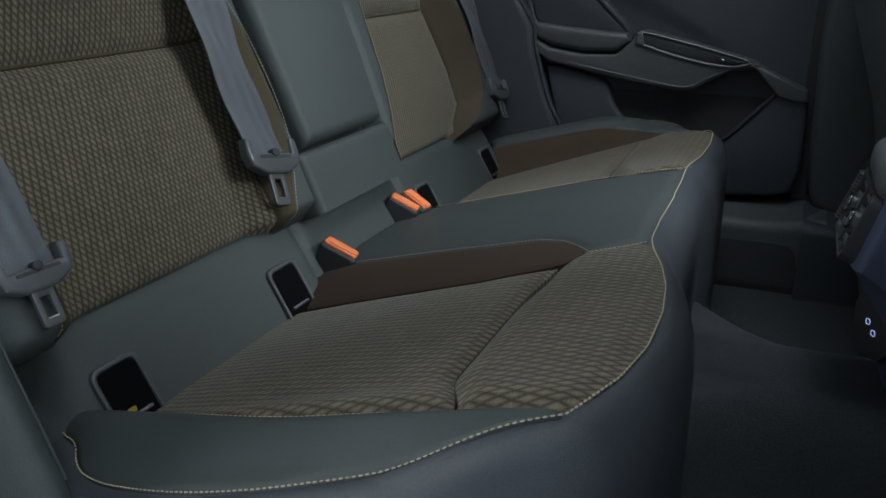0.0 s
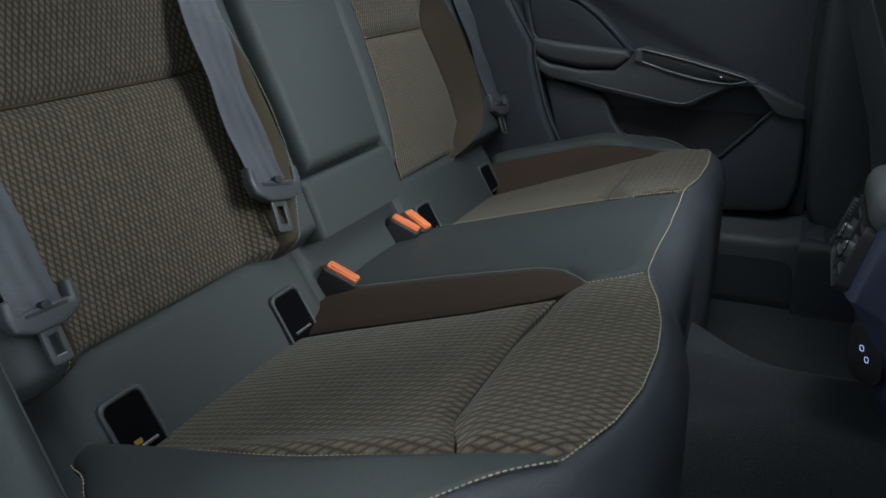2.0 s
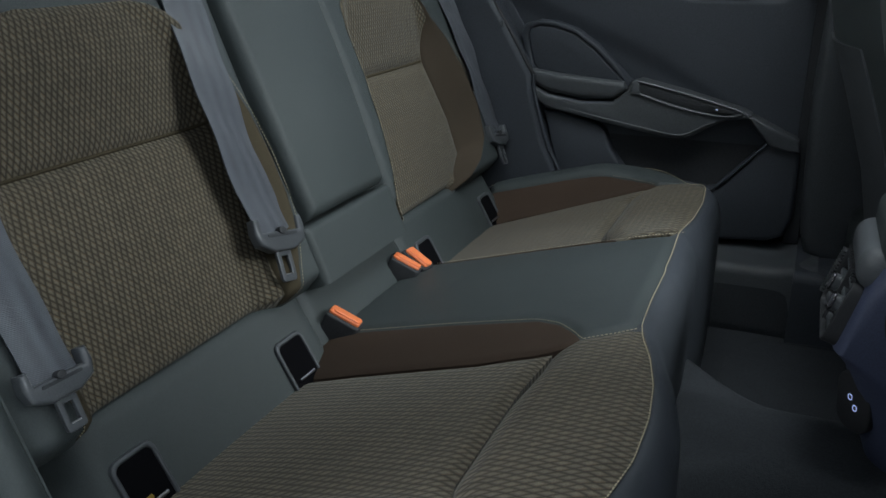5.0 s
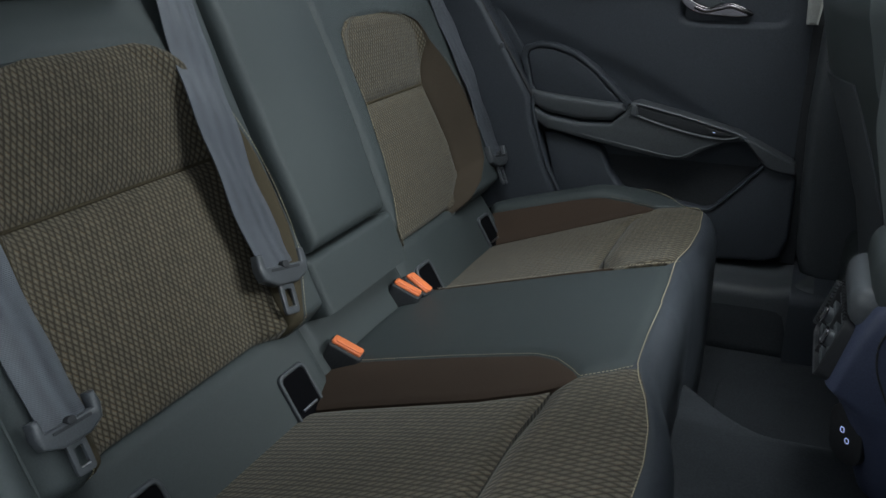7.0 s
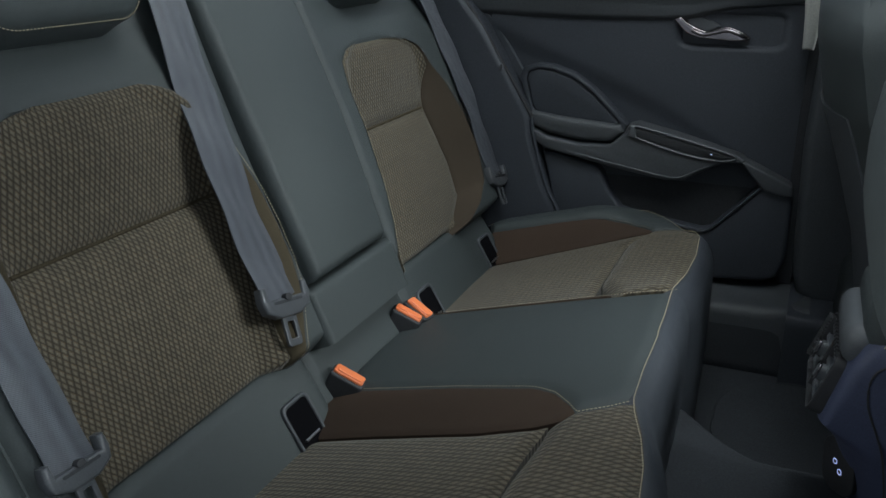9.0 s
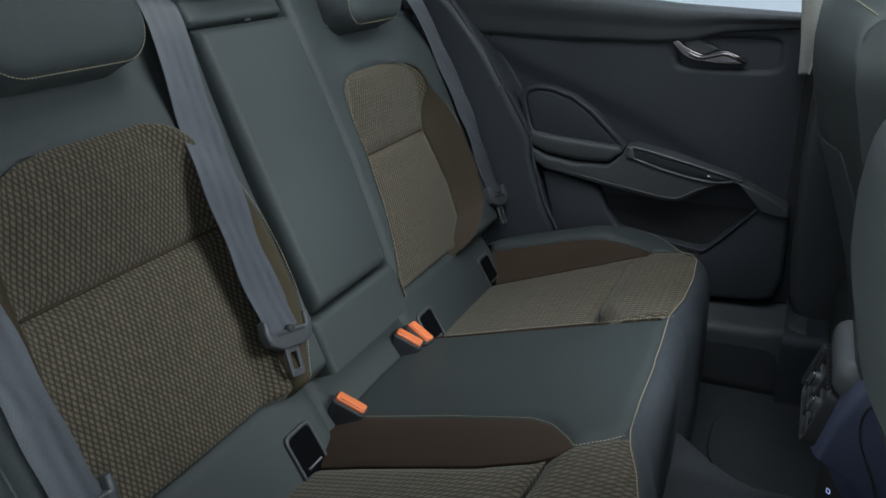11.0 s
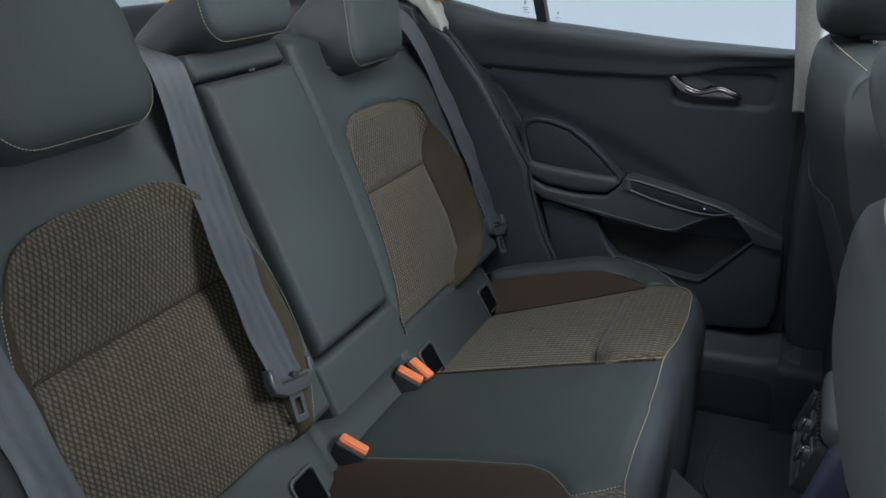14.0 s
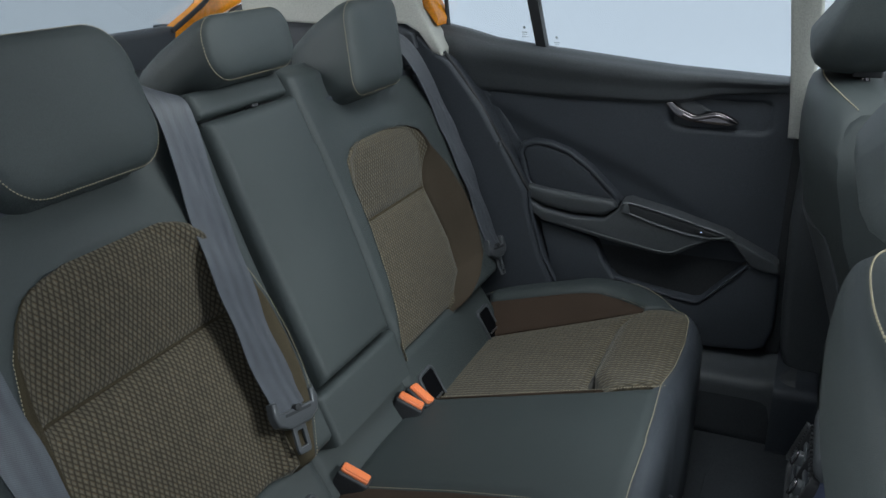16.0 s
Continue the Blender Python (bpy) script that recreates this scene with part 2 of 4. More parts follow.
def box_bm(x0, x1, y0, y1, z0, z1, bevel=0.0, seg=3):
    bm = bmesh.new()
    m = Matrix.Translation(((x0 + x1) / 2, (y0 + y1) / 2, (z0 + z1) / 2)) @ Matrix.Diagonal((x1 - x0, y1 - y0, z1 - z0, 1))
    bmesh.ops.create_cube(bm, size=1, matrix=m)
    if bevel:
        bmesh.ops.bevel(bm, geom=bm.edges[:], offset=bevel, segments=seg, affect="EDGES", profile=0.5)
    return bm


def outline_bm(pts, put, depth0, depth1, bevel=0.0, seg=3, hole=None):
    """A plate: the outline pts (2D) carried by put(a, b, d) from depth0 to depth1, with a bevelled rim at depth1; hole: a second outline cut through."""
    bm = bmesh.new()
    def loop(q, d):
        return [bm.verts.new(put(a, b, d)) for a, b in q]
    if hole is None:
        A, B = loop(pts, depth0), loop(pts, depth1)
        bm.faces.new(A)
        bm.faces.new(B)
        for i in range(len(pts)):
            j = (i + 1) % len(pts)
            bm.faces.new((A[i], A[j], B[j], B[i]))
        if bevel:
            bm.edges.ensure_lookup_table()
            top = [e for e in bm.edges if all(v in B for v in e.verts)]
            bmesh.ops.recalc_face_normals(bm, faces=bm.faces[:])
            bmesh.ops.bevel(bm, geom=top, offset=bevel, segments=seg, affect="EDGES", profile=0.5, clamp_overlap=True)
    else:
        L = [loop(pts, depth0), loop(pts, depth1), loop(hole, depth1), loop(hole, depth0)]
        for s in range(4):
            A, B = L[s], L[(s + 1) % 4]
            for i in range(len(pts)):
                j = (i + 1) % len(pts)
                bm.faces.new((A[i], A[j], B[j], B[i]))
        if bevel:
            bm.edges.ensure_lookup_table()
            sel = [e for e in bm.edges if all(v in L[1] for v in e.verts) or all(v in L[2] for v in e.verts)]
            bmesh.ops.recalc_face_normals(bm, faces=bm.faces[:])
            bmesh.ops.bevel(bm, geom=sel, offset=bevel, segments=seg, affect="EDGES", profile=0.5, clamp_overlap=True)
    return bm


def rounded(w, h, r, n=5, skew=0.0):
    """A rounded rectangle's outline, w wide and h high about the origin."""
    out = []
    for cx, cy, a0 in ((w / 2 - r, h / 2 - r, 0), (-w / 2 + r, h / 2 - r, 90), (-w / 2 + r, -h / 2 + r, 180), (w / 2 - r, -h / 2 + r, 270)):
        for k in range(n + 1):
            a = radians(a0 + 90 * k / n)
            x, y = cx + r * math.cos(a), cy + r * math.sin(a)
            out.append((x + skew * y, y))
    return out


def spline(pts, n=12):
    """Points along a smooth line through pts (Catmull-Rom)."""
    pts = [Vector(p) for p in pts]
    q = [2 * pts[0] - pts[1]] + pts + [2 * pts[-1] - pts[-2]]
    out = []
    for i in range(1, len(q) - 2):
        a, b, c, d = q[i - 1:i + 3]
        for k in range(n):
            t = k / n
            out.append(0.5 * (2 * b + (c - a) * t + (2 * a - 5 * b + 4 * c - d) * t * t + (3 * b - a - 3 * c + d) * t ** 3))
    return out + [pts[-1]]


def along(pts):
    """A function of 0..1 that runs along a line of points by its length."""
    pts = [Vector(p) for p in pts]
    cum = [0.0]
    for a, b in zip(pts, pts[1:]):
        cum.append(cum[-1] + (b - a).length)
    def fn(t):
        d = min(max(t, 0), 1) * cum[-1]
        for i in range(len(pts) - 1):
            if d <= cum[i + 1] or i == len(pts) - 2:
                s = (d - cum[i]) / max(cum[i + 1] - cum[i], 1e-9)
                return pts[i].lerp(pts[i + 1], min(s, 1))
    return fn, cum[-1]


def smooth(a, b, x):
    t = min(max((x - a) / (b - a), 0), 1)
    return t * t * (3 - 2 * t)


def seam_dip(u, v, lu, lv, r=0.014, h=0.006):
    """How far a cover sinks towards its seams, for a panel lu by lv metres."""
    d = min(u * lu, (1 - u) * lu, v * lv, (1 - v) * lv)
    t = min(d / r, 1)
    return -h * (1 - t) ** 2


# ---- rear bench: cushion ----
def lerp_table(table, x):
    for (a, p), (b, q) in zip(table, table[1:]):
        if x <= b:
            t = min(max((x - a) / (b - a), 0), 1)
            return p + (q - p) * t
    return table[-1][1]


INNER = {-1: ((0.0, 0.123), (0.063, 0.128), (0.2, 0.136), (0.317, 0.150), (0.348, 0.166), (0.375, 0.196), (0.386, 0.213), (0.42, 0.196), (0.446, 0.177)),
         1: ((0.0, 0.150), (0.344, 0.148), (0.427, 0.164), (0.446, 0.170))}
FOOT = {-1: ((0.02, 0.213), (0.10, 0.219), (0.166, 0.227), (0.277, 0.241), (0.344, 0.239), (0.376, 0.226), (0.386, 0.215), (0.42, 0.198), (0.446, 0.179)),
        1: ((0.02, 0.156), (0.28, 0.154), (0.335, 0.152), (0.344, 0.150), (0.427, 0.166), (0.446, 0.172))}
LIP = {-1: ((-0.1, 0.440), (0.1, 0.440), (0.175, 0.443), (0.208, 0.450), (0.259, 0.467), (0.314, 0.480), (0.375, 0.487), (0.443, 0.487), (0.497, 0.478), (0.556, 0.456)),
       1: ((-0.1, 0.440), (0.071, 0.437), (0.166, 0.432), (0.233, 0.443), (0.324, 0.446), (0.419, 0.439), (0.455, 0.427), (0.49, 0.408), (0.53, 0.375))}
# far seat: foot and top of the brown outer wall, and the edge of its front cloth
FAR_FOOT = ((0.0, 0.484), (0.25, 0.482), (0.32, 0.486), (0.345, 0.489))
FAR_TOP = ((0.0, 0.557), (0.16, 0.557), (0.24, 0.552), (0.29, 0.537), (0.325, 0.513), (0.345, 0.493), (0.38, 0.500), (0.41, 0.492))
SPLIT = 0.352


def crest_in(x, side=-1):
    return lerp_table(INNER[side], x)


def wall_in(x, side=-1):
    """Foot of the brown bolster, where the cloth begins."""
    return lerp_table(FOOT[side], x)


def cushion_z(x, y):
    a, side = abs(y), 1 if y > 0 else -1
    z = 0.350 + 0.285 * x - 0.55 * max(0, x - 0.3) ** 2
    depth = 0.031 * max(0, 1 - x / 0.40)
    ci = crest_in(x, side)
    z -= depth * smooth(ci, max(wall_in(x, side), ci + 0.01) + 0.01, a) * (1 - (smooth(0.500, 0.548, a) if side < 0 else smooth(0.475, 0.545, a)))
    if side < 0:
        z -= 0.032 * smooth(0.535, 0.61, a) * (1 - smooth(0.33, 0.447, x))
    else:
        z += 0.030 * smooth(0.50, 0.58, a) * (1 - smooth(0.20, 0.35, x)) - 0.030 * smooth(0.598, 0.64, a)
        z -= 0.018 * smooth(0.43, 0.53, a) * smooth(0.33, 0.42, x)
    return z


def front_x(y):
    return lerp_table(LIP[1 if y > 0 else -1], abs(y))


def split_x(a, side):
    """Seam between the rear and the front cloth; it hooks forward at the outer side."""
    if side < 0:
        return 0.350 + 0.010 * (1 - smooth(0.22, 0.34, a)) + 0.024 * smooth(0.48, 0.555, a)
    return 0.310 + 0.034 * (1 - smooth(0.148, 0.24, a)) + 0.030 * smooth(0.43, 0.495, a)


bench = thing("rear_bench_cushion", "long rear bench cushion in olive woven cloth, brown velour and grey", "car seat", (0.25, 0, 0.13))


def cushion_panel(name, x0, x1, ya, yb, side, mat, nu=40, nv=24, r=0.014, h=0.006, lift=0.004, label="", puff=0.0):
    """A cover between x0(v) and x1(v), ya(x) and yb(x), on one side of the car."""
    def at(u, v):
        x = x0(v) + (x1(v) - x0(v)) * u
        a = ya(x) + (yb(x) - ya(x)) * v
        return x, side * a
    def fn(u, v):
        x, y = at(u, v)
        lu, lv = max(x1(v) - x0(v), 0.01), max(yb(x) - ya(x), 0.004)
        z = cushion_z(x, y) + lift + seam_dip(u, v, lu, lv, min(r, lv / 2 + 0.001), min(h, lv / 3))
        return x, y, z + puff * math.sin(math.pi * u) * math.sin(math.pi * v)
    return sheet(name, fn, nu, nv, mat, bench, (0, 0, -0.035), lambda u, v: (-0.85 * at(u, v)[1], 0.62 * at(u, v)[0]), label)


flat = lambda c: (lambda _v: c)
far_foot, far_top = (lambda x: lerp_table(FAR_FOOT, x)), (lambda x: lerp_table(FAR_TOP, x))
side_in = lambda x: 0.533 + 0.018 * smooth(0.0, 0.26, x)
OUTER = {-1: [(-0.014, 0.548), (-0.003, 0.561), (0.022, 0.570), (0.036, 0.584), (0.060, 0.598), (0.11, 0.612), (0.18, 0.620), (0.24, 0.617), (0.29, 0.608), (0.38, 0.589), (0.43, 0.570), (0.456, 0.556)],
         1: [(-0.014, 0.585), (0.0, 0.605), (0.03, 0.620), (0.10, 0.632), (0.18, 0.634), (0.25, 0.624), (0.31, 0.600), (0.355, 0.562), (0.385, 0.528), (0.408, 0.490)]}
seam_full = []
for side in (-1, 1):
    inner = lambda x, s=side: wall_in(x, s)
    outer = side_in if side < 0 else far_foot
    reach = lambda v, s=side: split_x((0.24 + 0.308 * v) if s < 0 else (0.20 + 0.296 * v), s)
    cushion_panel("cloth_panel", flat(0.0), reach, inner, outer, side, CLOTH, 56, 48, 0.022, 0.007, puff=0.005)
    cushion_panel("brown_bolster", flat(0.0), flat(0.383 if side < 0 else 0.345), lambda x, s=side: crest_in(x, s), inner, side, BROWN, 56, 12, 0.006, 0.003)
    if side > 0:
        cushion_panel("brown_bolster", flat(0.0), flat(0.344), far_foot, far_top, side, BROWN, 56, 14, 0.006, 0.003)

    def front_cloth(u, v, s=side):
        an = (0.19 + 0.362 * v) if s < 0 else (0.155 + 0.338 * v)
        x0, x1 = split_x(an, s) + 0.002, front_x(s * an)
        x = x0 + (x1 - x0) * u
        i, o = wall_in(x, s), side_in(x) if s < 0 else far_top(max(x, 0.345))
        a = i + (o - i) * v
        d = min(u * (x1 - x0), (1 - v) * 0.35)
        z = cushion_z(x, s * a) + 0.008 - 0.011 * (1 - min(d / 0.024, 1)) ** 2 - 0.004 * smooth(0.8, 1, u) - 0.005 * (1 - min(v * 0.35 / 0.012, 1)) ** 2
        return x, s * a, z
    sheet("front_cloth_panel", front_cloth, 34, 44, CLOTH, bench, (0, 0, -0.035), lambda u, v, s=side: (-0.85 * front_cloth(u, v, s)[1], 0.62 * front_cloth(u, v, s)[0] + 0.004))

    out_fn, out_len = along(spline([(a, b, 0) for a, b in OUTER[side]], 8))

    def bolster(u, v, s=side, g=out_fn):
        p = g(u)
        xi = 0.455 * u ** 0.9 if s < 0 else 0.400 * u
        yi = side_in(xi) if s < 0 else far_top(xi)
        ax, ay = xi + (p.x - xi) * v, yi + (p.y - yi) * v
        z = cushion_z(ax, s * ay) + 0.007 + seam_dip(u, v, 0.45, 0.075, 0.012, 0.006) + 0.006 * math.sin(math.pi * v) * (1 - u)
        return ax, s * ay, z
    sheet("side_bolster", bolster, 60, 18, GREY, bench, (0, 0, -0.035))
    path = [Vector((p.x, p.y * side, 0)) for p in (out_fn(i / 40) for i in range(41))]
    front = [Vector((front_x(side * a), side * a, 0)) for a in np.linspace(path[-1].y * side, 0.0, 48)[1:]]
    seam_full += [path + front] if side < 0 else [list(reversed(path + front))[1:]]


def centre_panel(u, v):
    x = 0.012 + (front_x(0.16 * (2 * v - 1)) - 0.012) * u
    lo, hi = -crest_in(x, -1), crest_in(x, 1)
    y = lo + (hi - lo) * v
    z = cushion_z(x, y) + 0.005 + seam_dip(u, v, 0.42, hi - lo, 0.012, 0.005) + 0.004 * math.sin(math.pi * v)
    return x, y, z


sheet("centre_panel", centre_panel, 44, 24, GREY, bench, (0, 0, -0.04))

SEAM, SEAM_LEN = along([Vector((p.x, p.y, cushion_z(p.x, p.y) + 0.003)) for p in seam_full[0] + seam_full[1]])


def front_cover(u, v):
    p = SEAM(u)
    q = SEAM(min(u + 0.004, 1)) - SEAM(max(u - 0.004, 0))
    out = Vector((-q.y, q.x, 0))
    if out.dot(p - Vector((0.2, 0, p.z))) < 0:
        out = -out
    out.normalize()
    if v < 0.45:
        a = v / 0.45 * math.pi / 2
        return p + out * 0.030 * math.sin(a) + Vector((0, 0, -0.06 * (1 - math.cos(a))))
    t = (v - 0.45) / 0.55
    return p + out * (0.030 + 0.006 * t - 0.014 * t * t) + Vector((0, 0, -0.06 - (p.z - 0.06 - 0.115) * t))


sheet("front_cover", front_cover, 150, 18, SKIRT, bench, (-0.012, 0, -0.004), None, "dark blue-black leatherette skirt")
stitches("seam_stitching", lambda t: SEAM(t) + Vector((0, 0, 0.0035)), SEAM_LEN, bench, 0.0050, 0.0009)
for side in (-1, 1):
    fn, ln = along([Vector((x, side * (crest_in(x, side) + 0.001), cushion_z(x, side * crest_in(x, side)) + 0.0052)) for x in np.linspace(0.05, 0.44, 60)])
    stitches("crest_stitching", fn, ln, bench, 0.0048, 0.0007 if side < 0 else 0.0005)
fn, ln = along([Vector((x, far_top(x) + 0.001, cushion_z(x, far_top(x)) + 0.0052)) for x in np.linspace(0.25, 0.345, 30)])
stitches("crest_stitching", fn, ln, bench, 0.0048, 0.0004)
fn, ln = along([Vector((x, -side_in(x) - 0.002, cushion_z(x, -side_in(x) - 0.002) + 0.0035)) for x in np.linspace(0.06, 0.44, 30)])
stitches("crest_stitching", fn, ln, bench, 0.0052, 0.0005)

YELLOW = grained("yellow_tag", (0.28, 0.18, 0.03), 0.8, 900, 0.3, 0.1)

# the rear roll between cushion and backrest, with the anchor pockets
RD, RN = Vector((0.497, 0, -0.868)), Vector((0.868, 0, 0.497))
R0 = Vector((-0.035, 0, 0.44))


def roll(y, w, n=0.0):
    return R0 + RD * w + RN * n + Vector((0, y, 0))


rear_roll = thing("rear_roll", "padded grey upholstered roll behind the bench cushion", "seat roll", (0, 0, 0.3))


def roll_fn(y0, y1):
    def fn(u, v):
        y, w = y0 + (y1 - y0) * v, -0.012 + 0.205 * u
        n = -0.03 * (1 - smooth(-0.012, 0.02, w)) + 0.006 * math.sin(math.pi * u) + seam_dip(0.5, v, 1, y1 - y0, 0.012, 0.006)
        n -= 0.05 * smooth(0.535, 0.575, abs(y)) * (1.2 - u)
        return roll(y, w, n)
    return fn


for y0, y1 in ((-0.575, -0.155), (-0.155, 0.13), (0.13, 0.575)):
    sheet("roll_cover", roll_fn(y0, y1), 20, 40, GREY, rear_roll, tuple(-0.05 * RN))

for y in (-0.5005, -0.2205, 0.1930, 0.4860):
    c = roll(y, 0.099, 0.004)
    pocket = thing("anchor_pocket", "grey plastic child seat anchor pocket frame set into the roll", "anchor pocket", tuple(c), "child seat anchor pockets")
    put = lambda a, b, d, yy=y: roll(yy + a, 0.099 - b, 0.004 + d)
    part("bezel", outline_bm(rounded(0.060, 0.078, 0.012), put, -0.004, 0.007, 0.0025, 3, rounded(0.049, 0.065, 0.008)), BEZEL, pocket)
    # a flat plate, not a hole: the pocket's inner shade is its colour
    part("recess_shade", outline_bm(rounded(0.050, 0.066, 0.008), put, -0.003, 0.0042), SHADE_BLACK, pocket)
    tube("anchor_bar", [put(-0.016, -0.018, 0.006), put(0.016, -0.018, 0.006)], 0.002, STEEL, pocket)
    if y < -0.4:
        part("tag", outline_bm(rounded(0.010, 0.005, 0.001), lambda a, b, d: put(a - 0.006, b - 0.012, d), 0.0045, 0.0058), YELLOW, pocket, "small yellow cloth tag")


# ---- rear backrest ----
B0, UP, NO = Vector((-0.02, 0, 0.516)), Vector((-0.384, 0, 0.923)), Vector((0.923, 0, 0.384))


def back(y, s, n=0.0):
    return B0 + UP * s + NO * n + Vector((0, y, 0))


# edges of the backrests by height: grey to brown and brown to cloth, inner and outer side; -1 is the seat by the open door
NEAR_C_IN = ((-0.09, 0.188), (-0.06, 0.176), (-0.03, 0.160), (0.006, 0.141), (0.046, 0.134), (0.102, 0.134), (0.161, 0.141), (0.215, 0.158), (0.26, 0.182), (0.30, 0.212), (0.32, 0.25))
NEAR_F_IN = ((-0.09, 0.205), (-0.03, 0.198), (0.05, 0.182), (0.17, 0.170), (0.24, 0.176), (0.285, 0.197), (0.30, 0.213), (0.312, 0.235), (0.32, 0.262))
NEAR_F_OUT = ((-0.09, 0.516), (0.0, 0.514), (0.10, 0.512), (0.17, 0.508), (0.214, 0.508), (0.253, 0.510), (0.284, 0.497), (0.302, 0.480), (0.313, 0.455), (0.32, 0.415))
NEAR_C_OUT = ((-0.09, 0.545), (0.0, 0.550), (0.06, 0.548), (0.12, 0.542), (0.2, 0.535), (0.25, 0.521), (0.284, 0.500), (0.302, 0.483), (0.313, 0.458), (0.32, 0.418))
FAR_C_IN = ((-0.09, 0.121), (-0.045, 0.124), (0.007, 0.148), (0.072, 0.165), (0.17, 0.176), (0.24, 0.174), (0.285, 0.182), (0.303, 0.207), (0.31, 0.240))
FAR_F_IN = tuple((p, q + 0.004) for p, q in FAR_C_IN)
FAR_F_OUT = ((-0.09, 0.36), (-0.07, 0.405), (-0.026, 0.478), (0.042, 0.492), (0.113, 0.484), (0.161, 0.475), (0.2, 0.483), (0.238, 0.494), (0.26, 0.487), (0.282, 0.470), (0.299, 0.425), (0.31, 0.350))
FAR_C_OUT = ((-0.09, 0.38), (-0.07, 0.43), (-0.053, 0.490), (-0.018, 0.544), (0.051, 0.570), (0.126, 0.563), (0.192, 0.533), (0.238, 0.500), (0.26, 0.491), (0.282, 0.474), (0.299, 0.429), (0.31, 0.354))
EDGES = {-1: (NEAR_C_IN, NEAR_F_IN, NEAR_F_OUT, NEAR_C_OUT), 1: (FAR_C_IN, FAR_F_IN, FAR_F_OUT, FAR_C_OUT)}
TOP = {-1: 0.320, 1: 0.309}


def back_n(y, s, side=None):
    a, side = abs(y), side or (1 if y > 0 else -1)
    ci, fi, fo, co = (lerp_table(t, s) for t in EDGES[side])
    well = smooth(ci, max(fi, ci + 0.012) + (0.045 if side < 0 else 0.02), a) * (1 - smooth(fo - 0.02, co + 0.004, a)) * (1 - 0.65 * smooth(0.17, 0.30, s)) * (1 - smooth(TOP[side] - 0.03, TOP[side] + 0.015, s))
    n = -0.004 - 0.046 * well
    n -= 0.034 * smooth(0.29, 0.43, s) * smooth(0.13, 0.27, a)
    n -= 0.05 * smooth(0.575, 0.64, a)
    n -= 0.03 * smooth(0.445, 0.475, s) + 0.03 * (1 - smooth(-0.09, -0.07, s))
    return n


backrest_labels = {-1: "grey rear backrest with olive woven cloth centre and brown bolsters", 1: "grey rear backrest with olive cloth beside the closed door"}
for side in (-1, 1):
    rest = thing("rear_seat_back", backrest_labels[side], "car seat", tuple(back(side * 0.36, -0.08)), "rear backrests")

    C_IN, F_IN, F_OUT, C_OUT = EDGES[side]
    top = TOP[side]

    def shell(u, v, sd=side):
        s = -0.088 + 0.563 * u
        a0 = (0.115 if sd < 0 else 0.120) + 0.009 * math.sin(math.pi * min(max(s / 0.42, 0), 1))
        a = a0 + (0.629 - a0 - 0.03 * smooth(0.1, 0.46, s)) * v
        n = back_n(a, s, sd) + seam_dip(0.5, v, 1, 0.5, 0.016, 0.010)
        return back(sd * a, s, n)
    sheet("backrest_cover", shell, 90, 84, GREY, rest, tuple(-0.1 * NO))
    for s0, s1 in ((-0.088, 0.166), (0.166, top)):
        def cloth_at(u, v, a0=s0, a1=s1, fi=F_IN, fo=F_OUT):
            s = a0 + (a1 - a0) * u
            i, o = lerp_table(fi, s), lerp_table(fo, s)
            return s, i, o, i + (o - i) * v
        def cloth(u, v, sd=side, at=cloth_at, h=s1 - s0):
            s, i, o, a = at(u, v)
            dip = seam_dip(u, v, h, max(o - i, 0.02), 0.024, 0.0098)
            return back(sd * a, s, back_n(a, s, sd) + 0.0105 + dip + 0.006 * math.sin(math.pi * u) * math.sin(math.pi * v))
        def cloth_uv(u, v, sd=side, at=cloth_at):
            s, i, o, a = at(u, v)
            return sd * a, s
        sheet("cloth_panel", cloth, 48, 48, CLOTH, rest, tuple(-0.012 * NO), cloth_uv)
    seam = [(side * a, back_n(a, 0.166, side) + 0.0030) for a in np.linspace(lerp_table(F_IN, 0.166) + 0.006, lerp_table(F_OUT, 0.166) - 0.006, 40)]
    tube("cloth_seam", [back(y, 0.166, n) for y, n in seam], 0.0022, OLIVE, rest, "", 6)
    for ta, tb in ((C_IN, F_IN), (F_OUT, C_OUT)):
        if side > 0 and ta is C_IN:
            continue
        def brown(u, v, sd=side, p=ta, q=tb, h=top):
            s = -0.085 + ((0.26 if p is NEAR_C_IN else h) + 0.075) * u
            i, o = lerp_table(p, s), lerp_table(q, s)
            a = i + (o - i) * v
            return back(sd * a, s, back_n(a, s, sd) + 0.005 + seam_dip(u, v, 0.38, max(o - i, 0.004), 0.006, 0.004))
        sheet("brown_bolster", brown, 60, 12, OLIVE if side < 0 else TAUPE, rest, tuple(-0.012 * NO))
    for tab, sg in ((C_IN, -1), (C_OUT, 1)):
        lo = -0.08 if side < 0 or tab is C_IN else 0.10
        hi = (0.27 if tab is C_IN else 0.262) if side < 0 else 0.20
        pts = [back(side * (lerp_table(tab, s) + sg * 0.003), s, back_n(lerp_table(tab, s) + sg * 0.003, s, side) + 0.0035) for s in np.linspace(lo, hi, 60)]
        fn, ln = along(pts)
        stitches("crest_stitching", fn, ln, rest, 0.0046, 0.0007 if side < 0 else 0.0004)

# folding centre armrest and the panels above and below it
armrest = thing("folding_armrest", "folded-up grey upholstered centre armrest between the backrests", "armrest", tuple(back(0, 0)))


